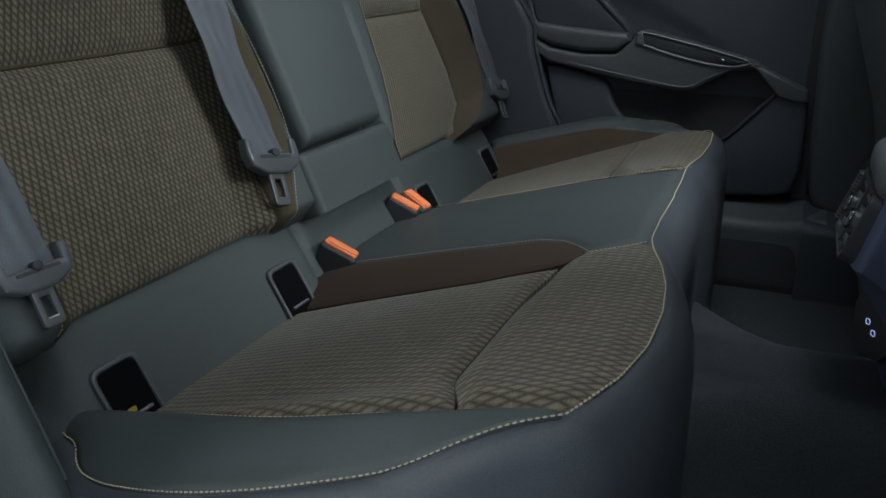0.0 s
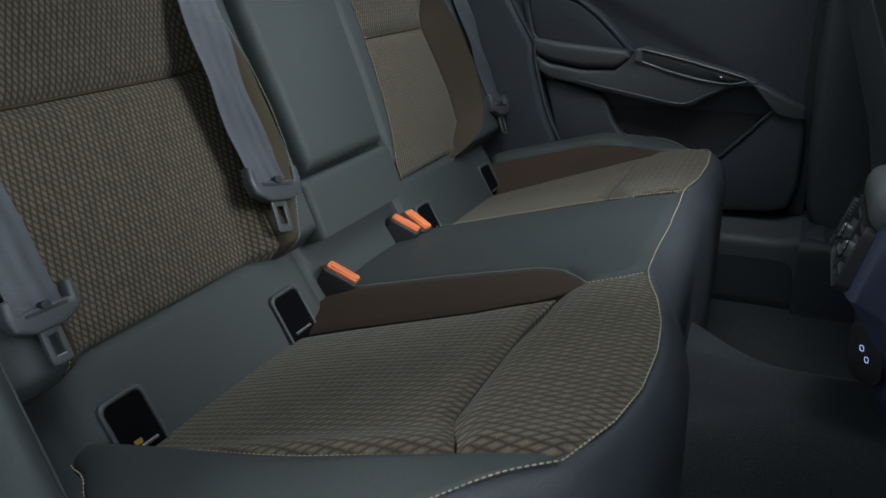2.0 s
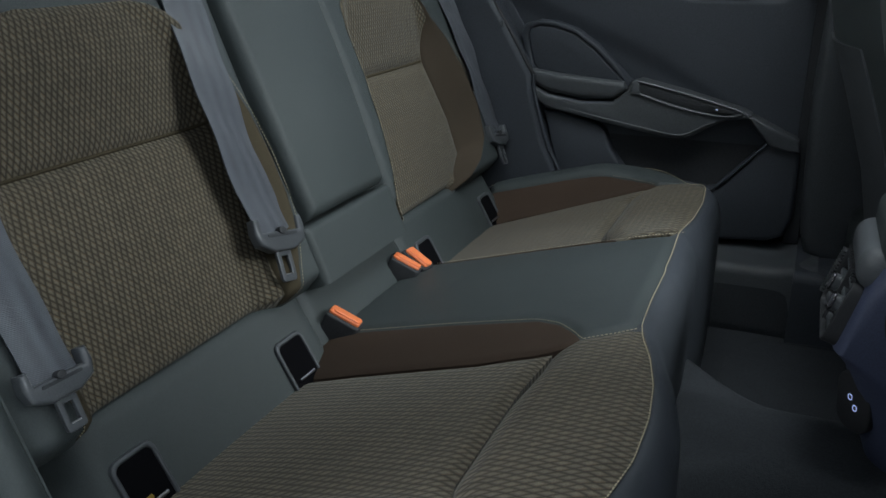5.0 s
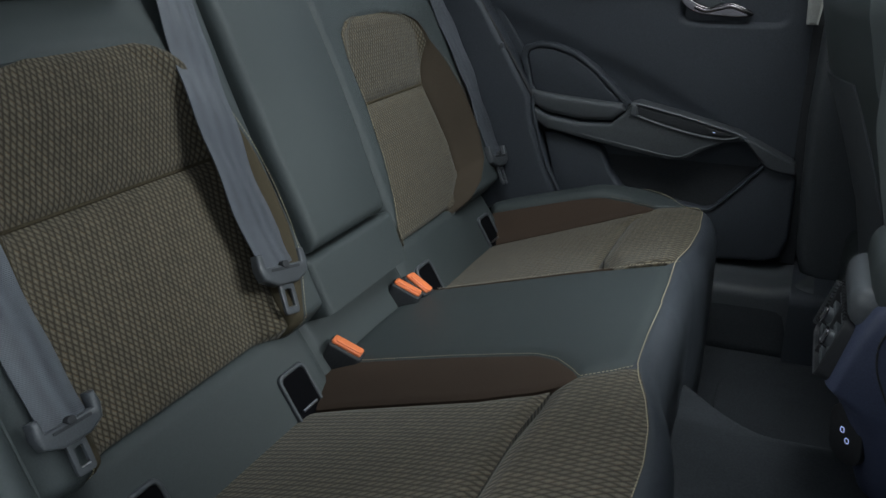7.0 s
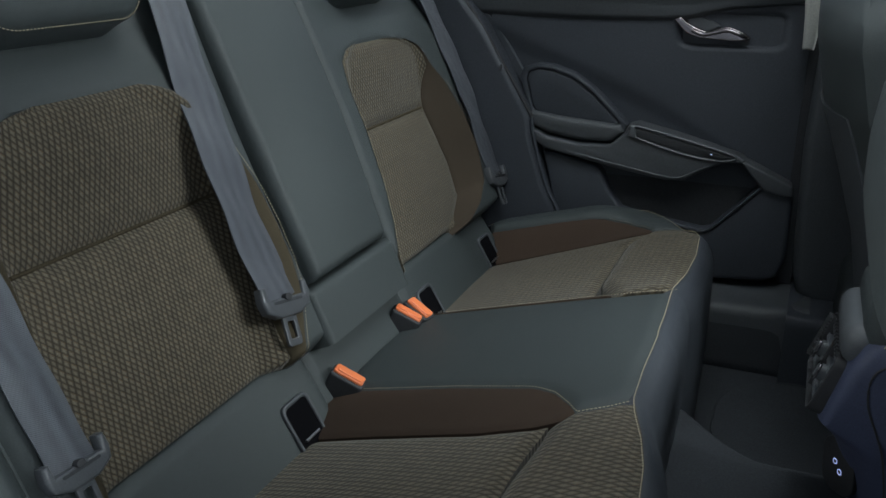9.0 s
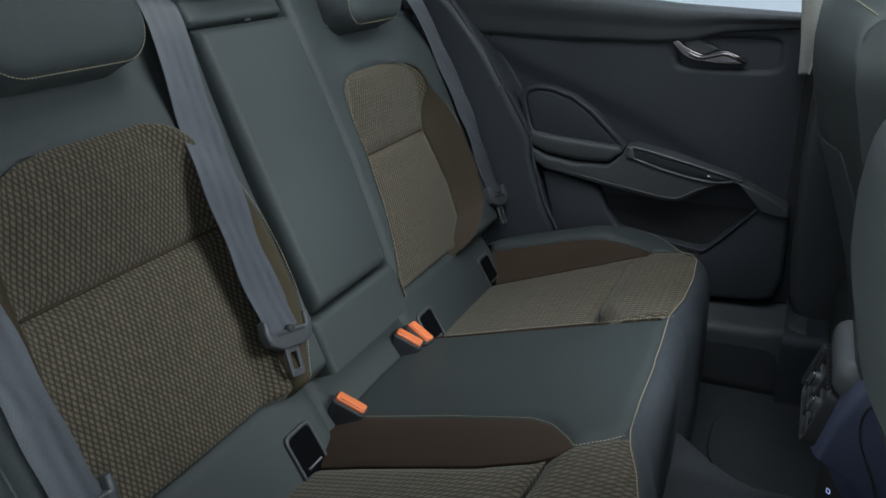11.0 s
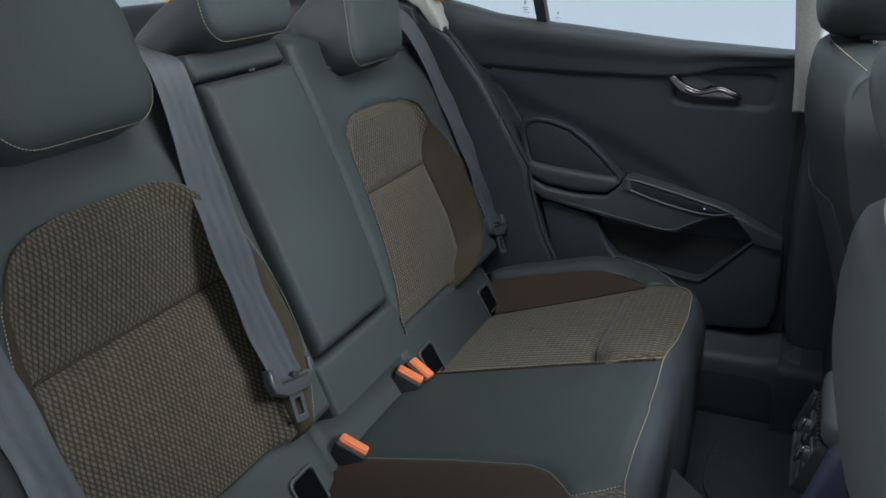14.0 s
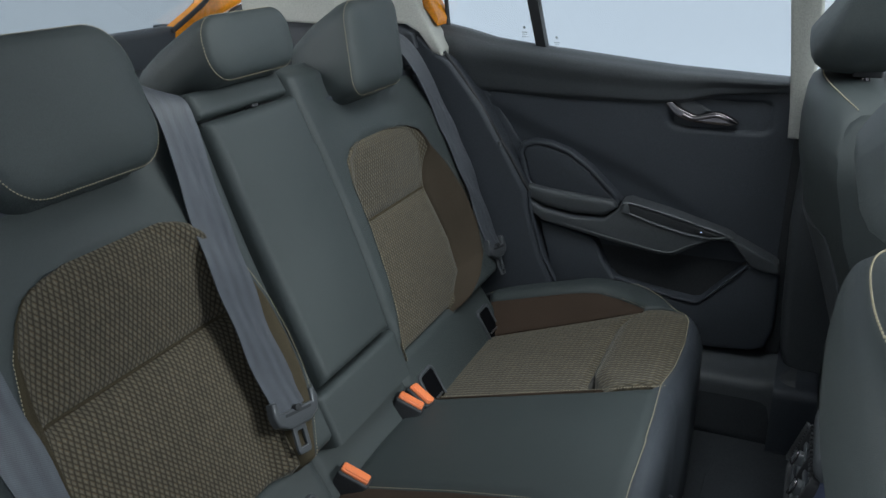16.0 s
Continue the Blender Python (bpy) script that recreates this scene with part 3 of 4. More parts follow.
def arm_fn(s0, s1, w0, w1, n0, r, bulge, ns=0.0, belly=0.0):
    def fn(u, v):
        s = s0 + (s1 - s0) * u
        w = w0 + (w1 - w0) * u + belly * math.sin(math.pi * u)
        d = min(u * (s1 - s0), (1 - u) * (s1 - s0), v * 2 * w, (1 - v) * 2 * w)
        t = 1 - min(d / r, 1)
        n = n0 + ns * u - r * (1 - math.sqrt(max(1 - t * t, 0))) + bulge * math.sin(math.pi * v) * math.sin(math.pi * u)
        return back(w * (2 * v - 1) + (0.005 * math.sin(math.pi * u) if belly else 0), s, n)
    return fn


sheet("armrest_pad", arm_fn(-0.002, 0.421, 0.1055, 0.112, 0.004, 0.014, 0.007, 0.0, 0.008), 60, 40, GREY, armrest, tuple(-0.05 * NO))
lower = thing("armrest_surround", "grey upholstered panel below the centre armrest", "seat panel", tuple(back(0, -0.08)))


def lower_fn(u, v):
    s, y = -0.090 + 0.083 * u, -0.134 + 0.248 * v
    d = min((1 - u) * 0.083, v * 0.248, (1 - v) * 0.248)
    t = 1 - min(d / 0.010, 1)
    return back(y, s, 0.003 - 0.010 * (1 - math.sqrt(max(1 - t * t, 0))))


sheet("lower_panel", lower_fn, 24, 48, GREY, lower, tuple(-0.05 * NO))
sheet("upper_panel", arm_fn(0.426, 0.468, 0.1115, 0.1115, -0.006, 0.012, 0.0, -0.006), 20, 40, GREY, lower, tuple(-0.05 * NO))
sheet("backing", lambda u, v: back(0.113 * (2 * v - 1), -0.085 + 0.55 * u, -0.045), 4, 4, DARK, lower, tuple(-0.04 * NO))
pull = outline_bm(rounded(0.016, 0.005, 0.002), lambda a, b, d: back(0.012 + a, 0.4235 + b, d), -0.02, -0.004, 0.001)
part("pull_tab", pull, RUBBER, armrest)


# ---- headrests ----
def headrest(y, s0, s1, half, depth, label, lean=0.0, corner=0.052):
    ob = thing("headrest", label, "headrest", tuple(back(y, s0 - 0.02, -0.02)), "rear headrests")
    ht = s1 - s0
    ring = rounded(2 * half, ht, min(corner, ht * 0.42), 10)
    def put(a, b, n):
        return back(y + a + lean * b, (s0 + s1) / 2 + b, n + 0.18 * b)
    # body: rings from the stitched front edge back to a narrower tail
    bm = bmesh.new()
    layers = []
    for n, fa, fb, up in ((0.0, 1.0, 1.0, 0), (-0.006, 1.018, 1.03, 0), (-0.025, 1.015, 1.03, 0.0), (-0.6 * depth, 0.98, 0.98, -0.010), (-0.88 * depth, 0.90, 0.86, -0.016), (-depth, 0.70, 0.62, -0.018)):
        layers.append([bm.verts.new(put(a * fa, b * fb + up, 0.032 + n)) for a, b in ring])
    for A, B in zip(layers, layers[1:]):
        for i in range(len(ring)):
            j = (i + 1) % len(ring)
            bm.faces.new((A[i], A[j], B[j], B[i]))
    bm.faces.new(layers[-1])
    part("shell", bm, GREY, ob)
    bm = bmesh.new()
    layers = []
    for f, n in ((1.0, 0.0), (0.975, 0.0045), (0.93, 0.0085), (0.8, 0.0125), (0.5, 0.016), (0.2, 0.017)):
        layers.append([bm.verts.new(put(a * f, b * f, 0.032 + n)) for a, b in ring])
    for A, B in zip(layers, layers[1:]):
        for i in range(len(ring)):
            j = (i + 1) % len(ring)
            bm.faces.new((A[i], A[j], B[j], B[i]))
    bm.faces.new(layers[-1])
    part("face_cushion", bm, GREY, ob)
    fn, ln = along([put(a * 1.006, b * 1.01, 0.032) for a, b in ring + ring[:1]])
    stitches("edge_stitching", fn, ln, ob, 0.0046, 0.0008)
    for dy in (-0.055, 0.055):
        tube("post", [back(y + dy, s0 - 0.05, -0.085), back(y + dy, s0 + 0.03, -0.06)], 0.006, STEEL, ob)
    return ob


headrest(-0.352, 0.392, 0.563, 0.120, 0.11, "tall grey upholstered headrest with tan edge stitching beside the belt", -0.15)
headrest(0.013, 0.465, 0.555, 0.104, 0.17, "low grey centre headrest with tan edge stitching", -0.05)
headrest(0.366, 0.382, 0.543, 0.097, 0.15, "grey upholstered headrest with tan edge stitching on the far seat", 0.19, 0.034)


# ---- seat belts and buckles ----
def belt(pts, label, width=0.051, tilt=-22.0, scale=1.0, wide=1.0):
    """Webbing along (y, s, n) points of the backrest, with the tongue at its lower end."""
    line = spline([Vector(p) for p in pts], 10)
    ob = thing("seat_belt", label, "seat belt", tuple(back(*line[-1])), "rear seat belts")
    n = len(line) - 1
    fn_line, total = along(line)
    def fn(u, v):
        p = fn_line(u)
        t = (fn_line(min(u + 0.02, 1)) - fn_line(max(u - 0.02, 0)))
        t = Vector((t.x, t.y, 0)).normalized()
        w = (v - 0.5) * width
        side = Vector((t.y, -t.x))
        ripple = 0.0022 * math.sin(u * 13 + 2 * v) * math.cos(v * 3.0) + 0.0016 * math.sin(u * 31 + 4 * v) * smooth(0.2, 0.5, u)
        return back(p.x + side.x * w, p.y + side.y * w, p.z + ripple + 0.0015 * math.sin(math.pi * v))
    sheet("webbing", fn, 60, 8, WEB, ob, tuple(-0.0016 * NO), lambda u, v: (v * width, u * total))
    end = line[-1]
    ca, sa = math.cos(radians(tilt)), math.sin(radians(tilt))
    def put(a, b, q):
        a, b = a * scale * wide, b * scale
        return back(end.x + ca * a - sa * b, end.y + sa * a + ca * b, end.z + q)
    yoke = [(-0.036, 0.022), (-0.028, 0.022), (-0.027, 0.004), (0.027, 0.004), (0.028, 0.022), (0.036, 0.022), (0.038, 0.004), (0.034, -0.012), (0.016, -0.022), (-0.016, -0.022), (-0.034, -0.012), (-0.038, 0.004)]
    part("yoke", outline_bm(yoke, put, -0.004, 0.009, 0.004), YOKE, ob, "dark grey moulded plastic yoke")
    part("slot", outline_bm(rounded(0.044, 0.004, 0.0015), lambda a, b, q: put(a, b - 0.001, q), 0.006, 0.0098), DARK, ob)
    part("stop_button", outline_bm(rounded(0.010, 0.010, 0.0045), lambda a, b, q: put(a, b + 0.004, q), 0.004, 0.0115, 0.001), RUBBER, ob)
    tg = part("tongue", outline_bm(rounded(0.026, 0.048, 0.005), lambda a, b, q: put(a * 0.85, b * 0.9 - 0.040, q), -0.001, 0.003, 0.0008, 2, rounded(0.0125, 0.026, 0.002)), YOKE, ob)
    edge = [put(-0.0053, -0.0522, 0.003), put(0.0053, -0.0522, 0.003)]
    tube("latch_edge", edge, 0.0008, STEEL, tg, "bright steel edge", 6)
    return ob


belt([(-0.147, 0.50, -0.06), (-0.161, 0.475, -0.010), (-0.171, 0.42, 0.006), (-0.189, 0.27, 0.004), (-0.194, 0.13, -0.001), (-0.184, 0.002, -0.004)], "dark grey belt with hanging tongue across the woven backrest", 0.066, -12, 1.0, 1.3)
belt([(-0.540, 0.47, -0.06), (-0.560, 0.42, -0.02), (-0.570, 0.32, 0.004), (-0.569, 0.20, 0.008), (-0.564, 0.10, 0.008), (-0.559, -0.018, 0.006)], "dark grey belt with hanging tongue at the backrest edge", 0.050, -2, 0.80, 1.25)
belt([(0.566, 0.48, -0.06), (0.578, 0.45, -0.02), (0.588, 0.33, 0.0), (0.594, 0.15, 0.004), (0.598, -0.030, 0.0)], "dark grey belt hanging beside the closed door", 0.064, -10, 1.0, 1.15)


def buckle(c, label, turn=0.0):
    ob = thing("belt_buckle", label, "belt buckle", c, "belt buckles")
    m = Matrix.Translation(c) @ Euler((0, radians(26), radians(turn))).to_matrix().to_4x4()
    put = lambda a, b, d: m @ Vector((a, b, d))
    part("housing", outline_bm(rounded(0.052, 0.030, 0.006), put, -0.042, 0.0, 0.003), RUBBER, ob)
    part("release_button", outline_bm(rounded(0.046, 0.020, 0.004), lambda a, b, d: put(a, b + 0.001, d), -0.004, 0.004, 0.002), ORANGE, ob, "orange release button")
    part("button_rib", outline_bm(rounded(0.040, 0.008, 0.0035), lambda a, b, d: put(a + 0.002, b - 0.003, d), 0.003, 0.0062, 0.0015), ORANGE, ob)
    return ob


buckle((0.036, -0.126, 0.386), "black belt buckle with orange button beside the anchor pocket", 10)
buckle((0.026, 0.088, 0.390), "black belt buckle with orange button standing between cushion and roll", 10)
buckle((0.030, 0.122, 0.386), "black belt buckle with orange button leaning on its neighbour", -12)

# ---- floor, sill and shell ----
PROFILE = [(-0.66, 0.27), (-0.60, 0.262), (-0.585, 0.15), (-0.56, 0.138), (-0.20, 0.138), (-0.15, 0.15), (-0.10, 0.235), (-0.075, 0.262), (-0.04, 0.272), (0.04, 0.272), (0.075, 0.262), (0.10, 0.235), (0.15, 0.15), (0.20, 0.138), (0.56, 0.138), (0.585, 0.15), (0.60, 0.262), (0.66, 0.27)]
fine = spline([(0, y, z) for y, z in PROFILE], 4)
fp, fl = along(fine)


def floor_fn(u, v):
    p = fp(v)
    x = 0.30 + 1.7 * u
    rise = 0.10 * (1 - smooth(0.30, 0.47, x)) ** 2
    edge = 0.085 + 0.17 * (1 - smooth(0.38, 0.64, x)) ** 1.5
    z = max(p.z, 0.138 + 0.130 * (1 - smooth(edge - 0.03, edge + 0.07, abs(p.y))))
    return x, p.y, z + rise * (1 - smooth(0.1, 0.5, abs(p.y)) * 0.3) + 0.002 * noise.noise((x * 7, p.y * 7, 0))


floor = sheet("floor", floor_fn, 150, 220, CARPET, None, (0, 0, -0.03), lambda u, v: (u * 1.7, v * fl))
tagged(floor, "dark carpeted car floor with a raised centre tunnel", "floor", kind="structure")


def mat(y0, y1, label):
    ob = thing("floor_mat", label, "floor mat", (0.7, (y0 + y1) / 2, 0.14), "floor mats")
    out = [(0.70 + a, (y0 + y1) / 2 + b) for a, b in rounded(0.40, y1 - y0, 0.14, 10)]
    part("carpet", outline_bm(out, lambda a, b, d: Vector((a, b, 0.142 + d + 0.003 * noise.noise((a * 12, b * 12, 3)))), -0.004, 0.003, 0.002), MAT, ob)
    fn, ln = along([Vector((a, b, 0.1440)) for a, b in out + out[:1]])
    tube("binding", [fn(i / 80) for i in range(80)], 0.002, MAT, ob, "", 6, True)


MAT = grained("mat_carpet", (0.042, 0.046, 0.052), 0.95, 600, 1.0, 0.3, 0.1)
mat(0.215, 0.555, "dark grey carpet mat lying in the far footwell")
mat(-0.555, -0.215, "dark grey carpet mat lying in the open-door footwell")

for side in (1, -1):
    prof = spline([(0, 0.592, 0.15), (0, 0.594, 0.255), (0, 0.606, 0.272), (0, 0.65, 0.276), (0, 0.70, 0.290), (0, 0.75, 0.292)], 6)
    g, _ = along(prof)
    sill = sheet("sill_trim", lambda u, v, s=side: (0.28 + 0.36 * u, s * (g(v).y - 0.015 * smooth(0.85, 1, u)), g(v).z + 0.02 * smooth(0.75, 1, u)), 30, 24, TRIM_SOFT, None, (0, 0, -0.02))
    tagged(sill, "dark grained plastic door sill trim", "door sill", kind="structure")
    sill = sheet("sill_trim", lambda u, v, s=side: (0.60 + 1.3 * u, s * (g(v).y - 0.035), g(v).z + 0.012), 10, 24, TRIM, None, (0, 0, -0.02))
    tagged(sill, "black plastic front door sill trim", "door sill", kind="structure")

def ceiling_z(x, y):
    return 1.40 + 0.05 * math.cos(math.pi * y / 1.12) + 0.03 * math.sin(math.pi * (x + 0.8) / 2.2)


# unseen headliner strips; the opening is added to steer light from above
bm = bmesh.new()
for x0, x1, y0, y1 in ((-0.8, 0.05, -0.56, 0.56), (0.85, 1.4, -0.56, 0.56), (0.05, 0.85, -0.56, -0.24), (0.05, 0.85, 0.34, 0.56)):
    n = 6
    grid = [[[bm.verts.new((x0 + (x1 - x0) * i / n, y0 + (y1 - y0) * j / n, ceiling_z(x0 + (x1 - x0) * i / n, y0 + (y1 - y0) * j / n) + h)) for j in range(n + 1)] for i in range(n + 1)] for h in (0.0, 0.03)]
    for g in grid:
        for i in range(n):
            for j in range(n):
                bm.faces.new((g[i][j], g[i + 1][j], g[i + 1][j + 1], g[i][j + 1]))
    for i in range(n):
        for j in (0, n):
            bm.faces.new((grid[0][i][j], grid[0][i + 1][j], grid[1][i + 1][j], grid[1][i][j]))
            bm.faces.new((grid[0][j][i], grid[0][j][i + 1], grid[1][j][i + 1], grid[1][j][i]))
roof = part("ceiling", bm, PILLAR)
tagged(roof, "unseen pale headliner strips with an opening added to shape the light", "ceiling", kind="structure")
# unseen screen, added to cut the light coming through the open door
drape_mat = grained("grey_light_block", (0.20, 0.21, 0.225), 0.95, 60, 0.6, 0.3, 0.1)
drape = sheet("light_block_near", lambda u, v: (-3.5 + 8 * u, -2.05 + 0.05 * math.sin(u * 120), -0.3 + 4.2 * v), 160, 4, drape_mat, None, (0, -0.02, 0))
tagged(drape, "unseen grey screen added behind the open door to hold back light", "drape", kind="structure")
bulk = part("wall_front", box_bm(1.95, 2.0, -0.75, 0.75, 0.0, 0.95), TRIM)
tagged(bulk, "dark bulkhead that closes the cabin", "bulkhead", kind="structure")
grey_floor = grained("studio_floor_paint", (0.80, 0.82, 0.84), 0.7, 900, 0.05, 0.015, coarse=0.4)
ground = part("ground", box_bm(-60, 60, -60, 60, -0.35, -0.3), grey_floor)
tagged(ground, "smooth pale grey studio floor", "studio floor", kind="structure")

# ---- far rear door ----
GLASS = material("window_glass", (0.93, 0.97, 1.0), 0.0, 0.0, 0.5)
GLASS.node_tree.nodes["Principled BSDF"].inputs["Transmission Weight"].default_value = 1.0
GLASS.node_tree.nodes["Principled BSDF"].inputs["IOR"].default_value = 1.45

door = thing("door_1", "closed rear car door with black moulded trim panel", "car door", (0.3, 0.72, 0.3), kind="structure")


def dput(a, b, d):
    """Door plane: x, z and the depth into the cabin from the panel's face."""
    return Vector((a, 0.70 - d, b))


def plate(name, pts, d0, d1, mat, parent, bevel=0.006, label="", hole=None, n=0):
    if n:
        q = [(p.x, p.y) for p in spline([(a, b, 0) for a, b in pts + pts[:1]], n)[:-1]]
        pts = q
    return part(name, outline_bm(pts, dput, d0, d1, bevel, 4, hole), mat, parent, label)


REAR_EDGE = [(-0.14, 0.935), (-0.115, 0.895), (-0.055, 0.80), (0.06, 0.61), (0.09, 0.50), (0.115, 0.40), (0.12, 0.30)]
plate("panel_base", REAR_EDGE + [(0.44, 0.295), (0.56, 0.31), (0.583, 0.34), (0.580, 0.60), (0.566, 0.852), (0.45, 0.862), (0.20, 0.880), (0.06, 0.893), (-0.06, 0.915), (-0.12, 0.930)], -0.05, -0.012, TRIM, door, 0.004)


def upper(u, v):
    x = -0.185 + 0.750 * u
    top = lerp_table(((-0.185, 0.958), (-0.12, 0.945), (-0.057, 0.929), (0.027, 0.919), (0.097, 0.912), (0.334, 0.888), (0.566, 0.875)), x)
    bot = lerp_table(((-0.185, 0.800), (-0.068, 0.812), (0.112, 0.808), (0.30, 0.811), (0.36, 0.819), (0.42, 0.836), (0.566, 0.850)), x)
    z = bot + (top - bot) * v
    d = 0.012 * math.sin(math.pi * min(v * 0.75 + 0.12, 1)) + 0.010 * smooth(0.35, 0.75, v) - 0.028 * smooth(0.80, 1.0, v) ** 2 - 0.01 * (1 - smooth(0, 0.12, v))
    return dput(x, z, d)


sheet("upper_trim", upper, 60, 24, TRIM_SOFT, door, (0, 0.03, 0), None, "soft dark grey waistline trim")


def middle(u, v):
    x = -0.06 + 0.642 * u
    z = 0.49 + (0.852 - 0.49) * v
    fold = lerp_table(((-0.06, 0.80), (0.15, 0.72), (0.30, 0.66), (0.42, 0.59), (0.58, 0.50)), x)
    d = -0.006 + 0.008 * smooth(fold - 0.045, fold + 0.005, z) - 0.006 * smooth(fold, 0.84, z)
    # hollow round the inner handle
    hx = max(abs(x - 0.430) - 0.075, 0) / 0.03
    hz = max(abs(z - 0.798) - 0.018, 0) / 0.018
    d -= 0.022 * (1 - smooth(0, 1, math.hypot(hx, hz)))
    return dput(x, z, d)


sheet("centre_panel", middle, 90, 60, TRIM, door, (0, 0.02, 0), None, "black grained door card")

# inner handle
handle = plate("handle_backing", [(0.338, 0.824), (0.374, 0.822), (0.410, 0.805), (0.384, 0.792), (0.352, 0.800)], -0.024, -0.006, TRIM_SOFT, door, 0.004)
lever = [(p.x, p.y) for p in spline([(a, b, 0) for a, b in ((0.321, 0.817), (0.334, 0.821), (0.350, 0.809), (0.382, 0.796), (0.400, 0.800), (0.424, 0.805), (0.448, 0.797), (0.464, 0.788), (0.463, 0.782), (0.440, 0.779), (0.395, 0.781), (0.364, 0.785), (0.342, 0.795), (0.321, 0.817))], 3)[:-1]]
part("handle_lever", outline_bm(lever, dput, -0.006, 0.008, 0.006, 6), CHROME, handle, "polished chrome lever")
tube("lever_edge", spline([dput(*p) for p in ((0.358, 0.797, 0.008), (0.378, 0.790, 0.010), (0.400, 0.794, 0.011), (0.424, 0.799, 0.011), (0.446, 0.792, 0.010), (0.462, 0.785, 0.006))], 6), 0.0042, CHROME, handle, "bright rounded lever edge", 12)

# elbow pod with its padded hollow
POD = [(0.012, 0.690), (0.020, 0.712), (0.050, 0.720), (0.085, 0.718), (0.130, 0.704), (0.175, 0.674), (0.215, 0.637), (0.248, 0.604), (0.240, 0.585), (0.215, 0.565), (0.150, 0.562), (0.080, 0.572), (0.040, 0.588), (0.028, 0.625)]
POD_IN = [(0.026, 0.688), (0.032, 0.702), (0.052, 0.709), (0.083, 0.707), (0.125, 0.694), (0.168, 0.665), (0.205, 0.630), (0.230, 0.606), (0.225, 0.600), (0.205, 0.602), (0.150, 0.607), (0.085, 0.612), (0.052, 0.615), (0.040, 0.630)]
plate("elbow_pod", POD, -0.012, 0.020, TRIM, door, 0.005, "padded elbow pod", POD_IN)
plate("pod_hollow", [(a, b) for a, b in POD_IN], -0.012, 0.0175, TRIM, door, 0.009)
plate("pod_lip", [(0.036, 0.622), (0.10, 0.614), (0.19, 0.607), (0.236, 0.604), (0.242, 0.590), (0.216, 0.568), (0.15, 0.566), (0.08, 0.576), (0.044, 0.590)], 0.0, 0.034, TRIM_SOFT, door, 0.012)

# armrest with pull cup and window switch
ARM = [(0.048, 0.586), (0.080, 0.570), (0.150, 0.560), (0.216, 0.563), (0.244, 0.588), (0.252, 0.606), (0.268, 0.611), (0.340, 0.596), (0.420, 0.577), (0.470, 0.564), (0.486, 0.556), (0.480, 0.548), (0.44, 0.543), (0.405, 0.524), (0.372, 0.502), (0.335, 0.500), (0.25, 0.512), (0.16, 0.528), (0.08, 0.543), (0.05, 0.562)]
arm = plate("armrest", ARM, -0.012, 0.040, TRIM_SOFT, door, 0.010, "dark moulded door armrest")
# no real hollow: a dark plate carries the shade inside the cup
plate("pull_cup_shade", [(0.266, 0.604), (0.340, 0.589), (0.420, 0.570), (0.462, 0.559), (0.440, 0.555), (0.400, 0.557), (0.268, 0.586)], 0.0395, 0.0425, DARK, arm, 0.001)
tube("cup_rim", spline([dput(a, b, 0.042) for a, b in ((0.258, 0.588), (0.262, 0.608), (0.34, 0.594), (0.42, 0.575), (0.468, 0.561), (0.45, 0.552), (0.40, 0.553), (0.33, 0.567), (0.258, 0.588))], 4), 0.0028, PLASTIC, arm, "", 6)
part("cup_wall", outline_bm([(0.254, 0.584), (0.258, 0.608), (0.268, 0.608), (0.272, 0.585)], dput, 0.03, 0.046, 0.003), PLASTIC, arm)
switch = plate("window_switch", [(0.405, 0.573), (0.425, 0.569), (0.452, 0.560), (0.440, 0.556), (0.415, 0.559)], 0.042, 0.047, RUBBER, arm, 0.0015)
LED = material("switch_light", (0.5, 0.6, 1.0))
LED.node_tree.nodes["Principled BSDF"].inputs["Emission Color"].default_value = (0.6, 0.7, 1.0, 1)
LED.node_tree.nodes["Principled BSDF"].inputs["Emission Strength"].default_value = 0.35
plate("switch_lamp", [(0.420, 0.5655), (0.4238, 0.5647), (0.4232, 0.5625), (0.4195, 0.5635)], 0.0465, 0.048, LED, switch, 0.0005)
tube("under_edge", spline([dput(*p) for p in ((0.06, 0.560, 0.036), (0.16, 0.537, 0.0385), (0.26, 0.520, 0.0385), (0.335, 0.508, 0.0385), (0.366, 0.510, 0.0385), (0.402, 0.530, 0.0385), (0.44, 0.548, 0.036))], 6), 0.0026, TRIM_SOFT, arm, "", 6)

# lower trim: the storage pocket between a rear and a front piece
plate("pocket_recess", [(0.15, 0.52), (0.42, 0.525), (0.53, 0.515), (0.50, 0.42), (0.40, 0.38), (0.20, 0.40)], -0.02, -0.008, DARK, door, 0.002)
plate("rear_lower_trim", [(0.068, 0.535), (0.095, 0.534), (0.185, 0.512), (0.200, 0.500), (0.216, 0.460), (0.244, 0.424), (0.262, 0.418), (0.262, 0.300), (0.118, 0.300), (0.090, 0.45)], -0.012, 0.024, TRIM, door, 0.008)
plate("front_lower_trim", [(0.255, 0.420), (0.33, 0.408), (0.412, 0.398), (0.430, 0.402), (0.470, 0.447), (0.520, 0.503), (0.540, 0.512), (0.574, 0.506), (0.582, 0.48), (0.584, 0.36), (0.570, 0.318), (0.54, 0.305), (0.44, 0.297), (0.255, 0.300)], -0.012, 0.034, TRIM, door, 0.010)
plate("knee_ledge", [(0.478, 0.553), (0.490, 0.553), (0.576, 0.513), (0.580, 0.492), (0.555, 0.492), (0.525, 0.500), (0.512, 0.515)], -0.008, 0.044, TRIM_SOFT, door, 0.008, "softly rounded trim ledge")
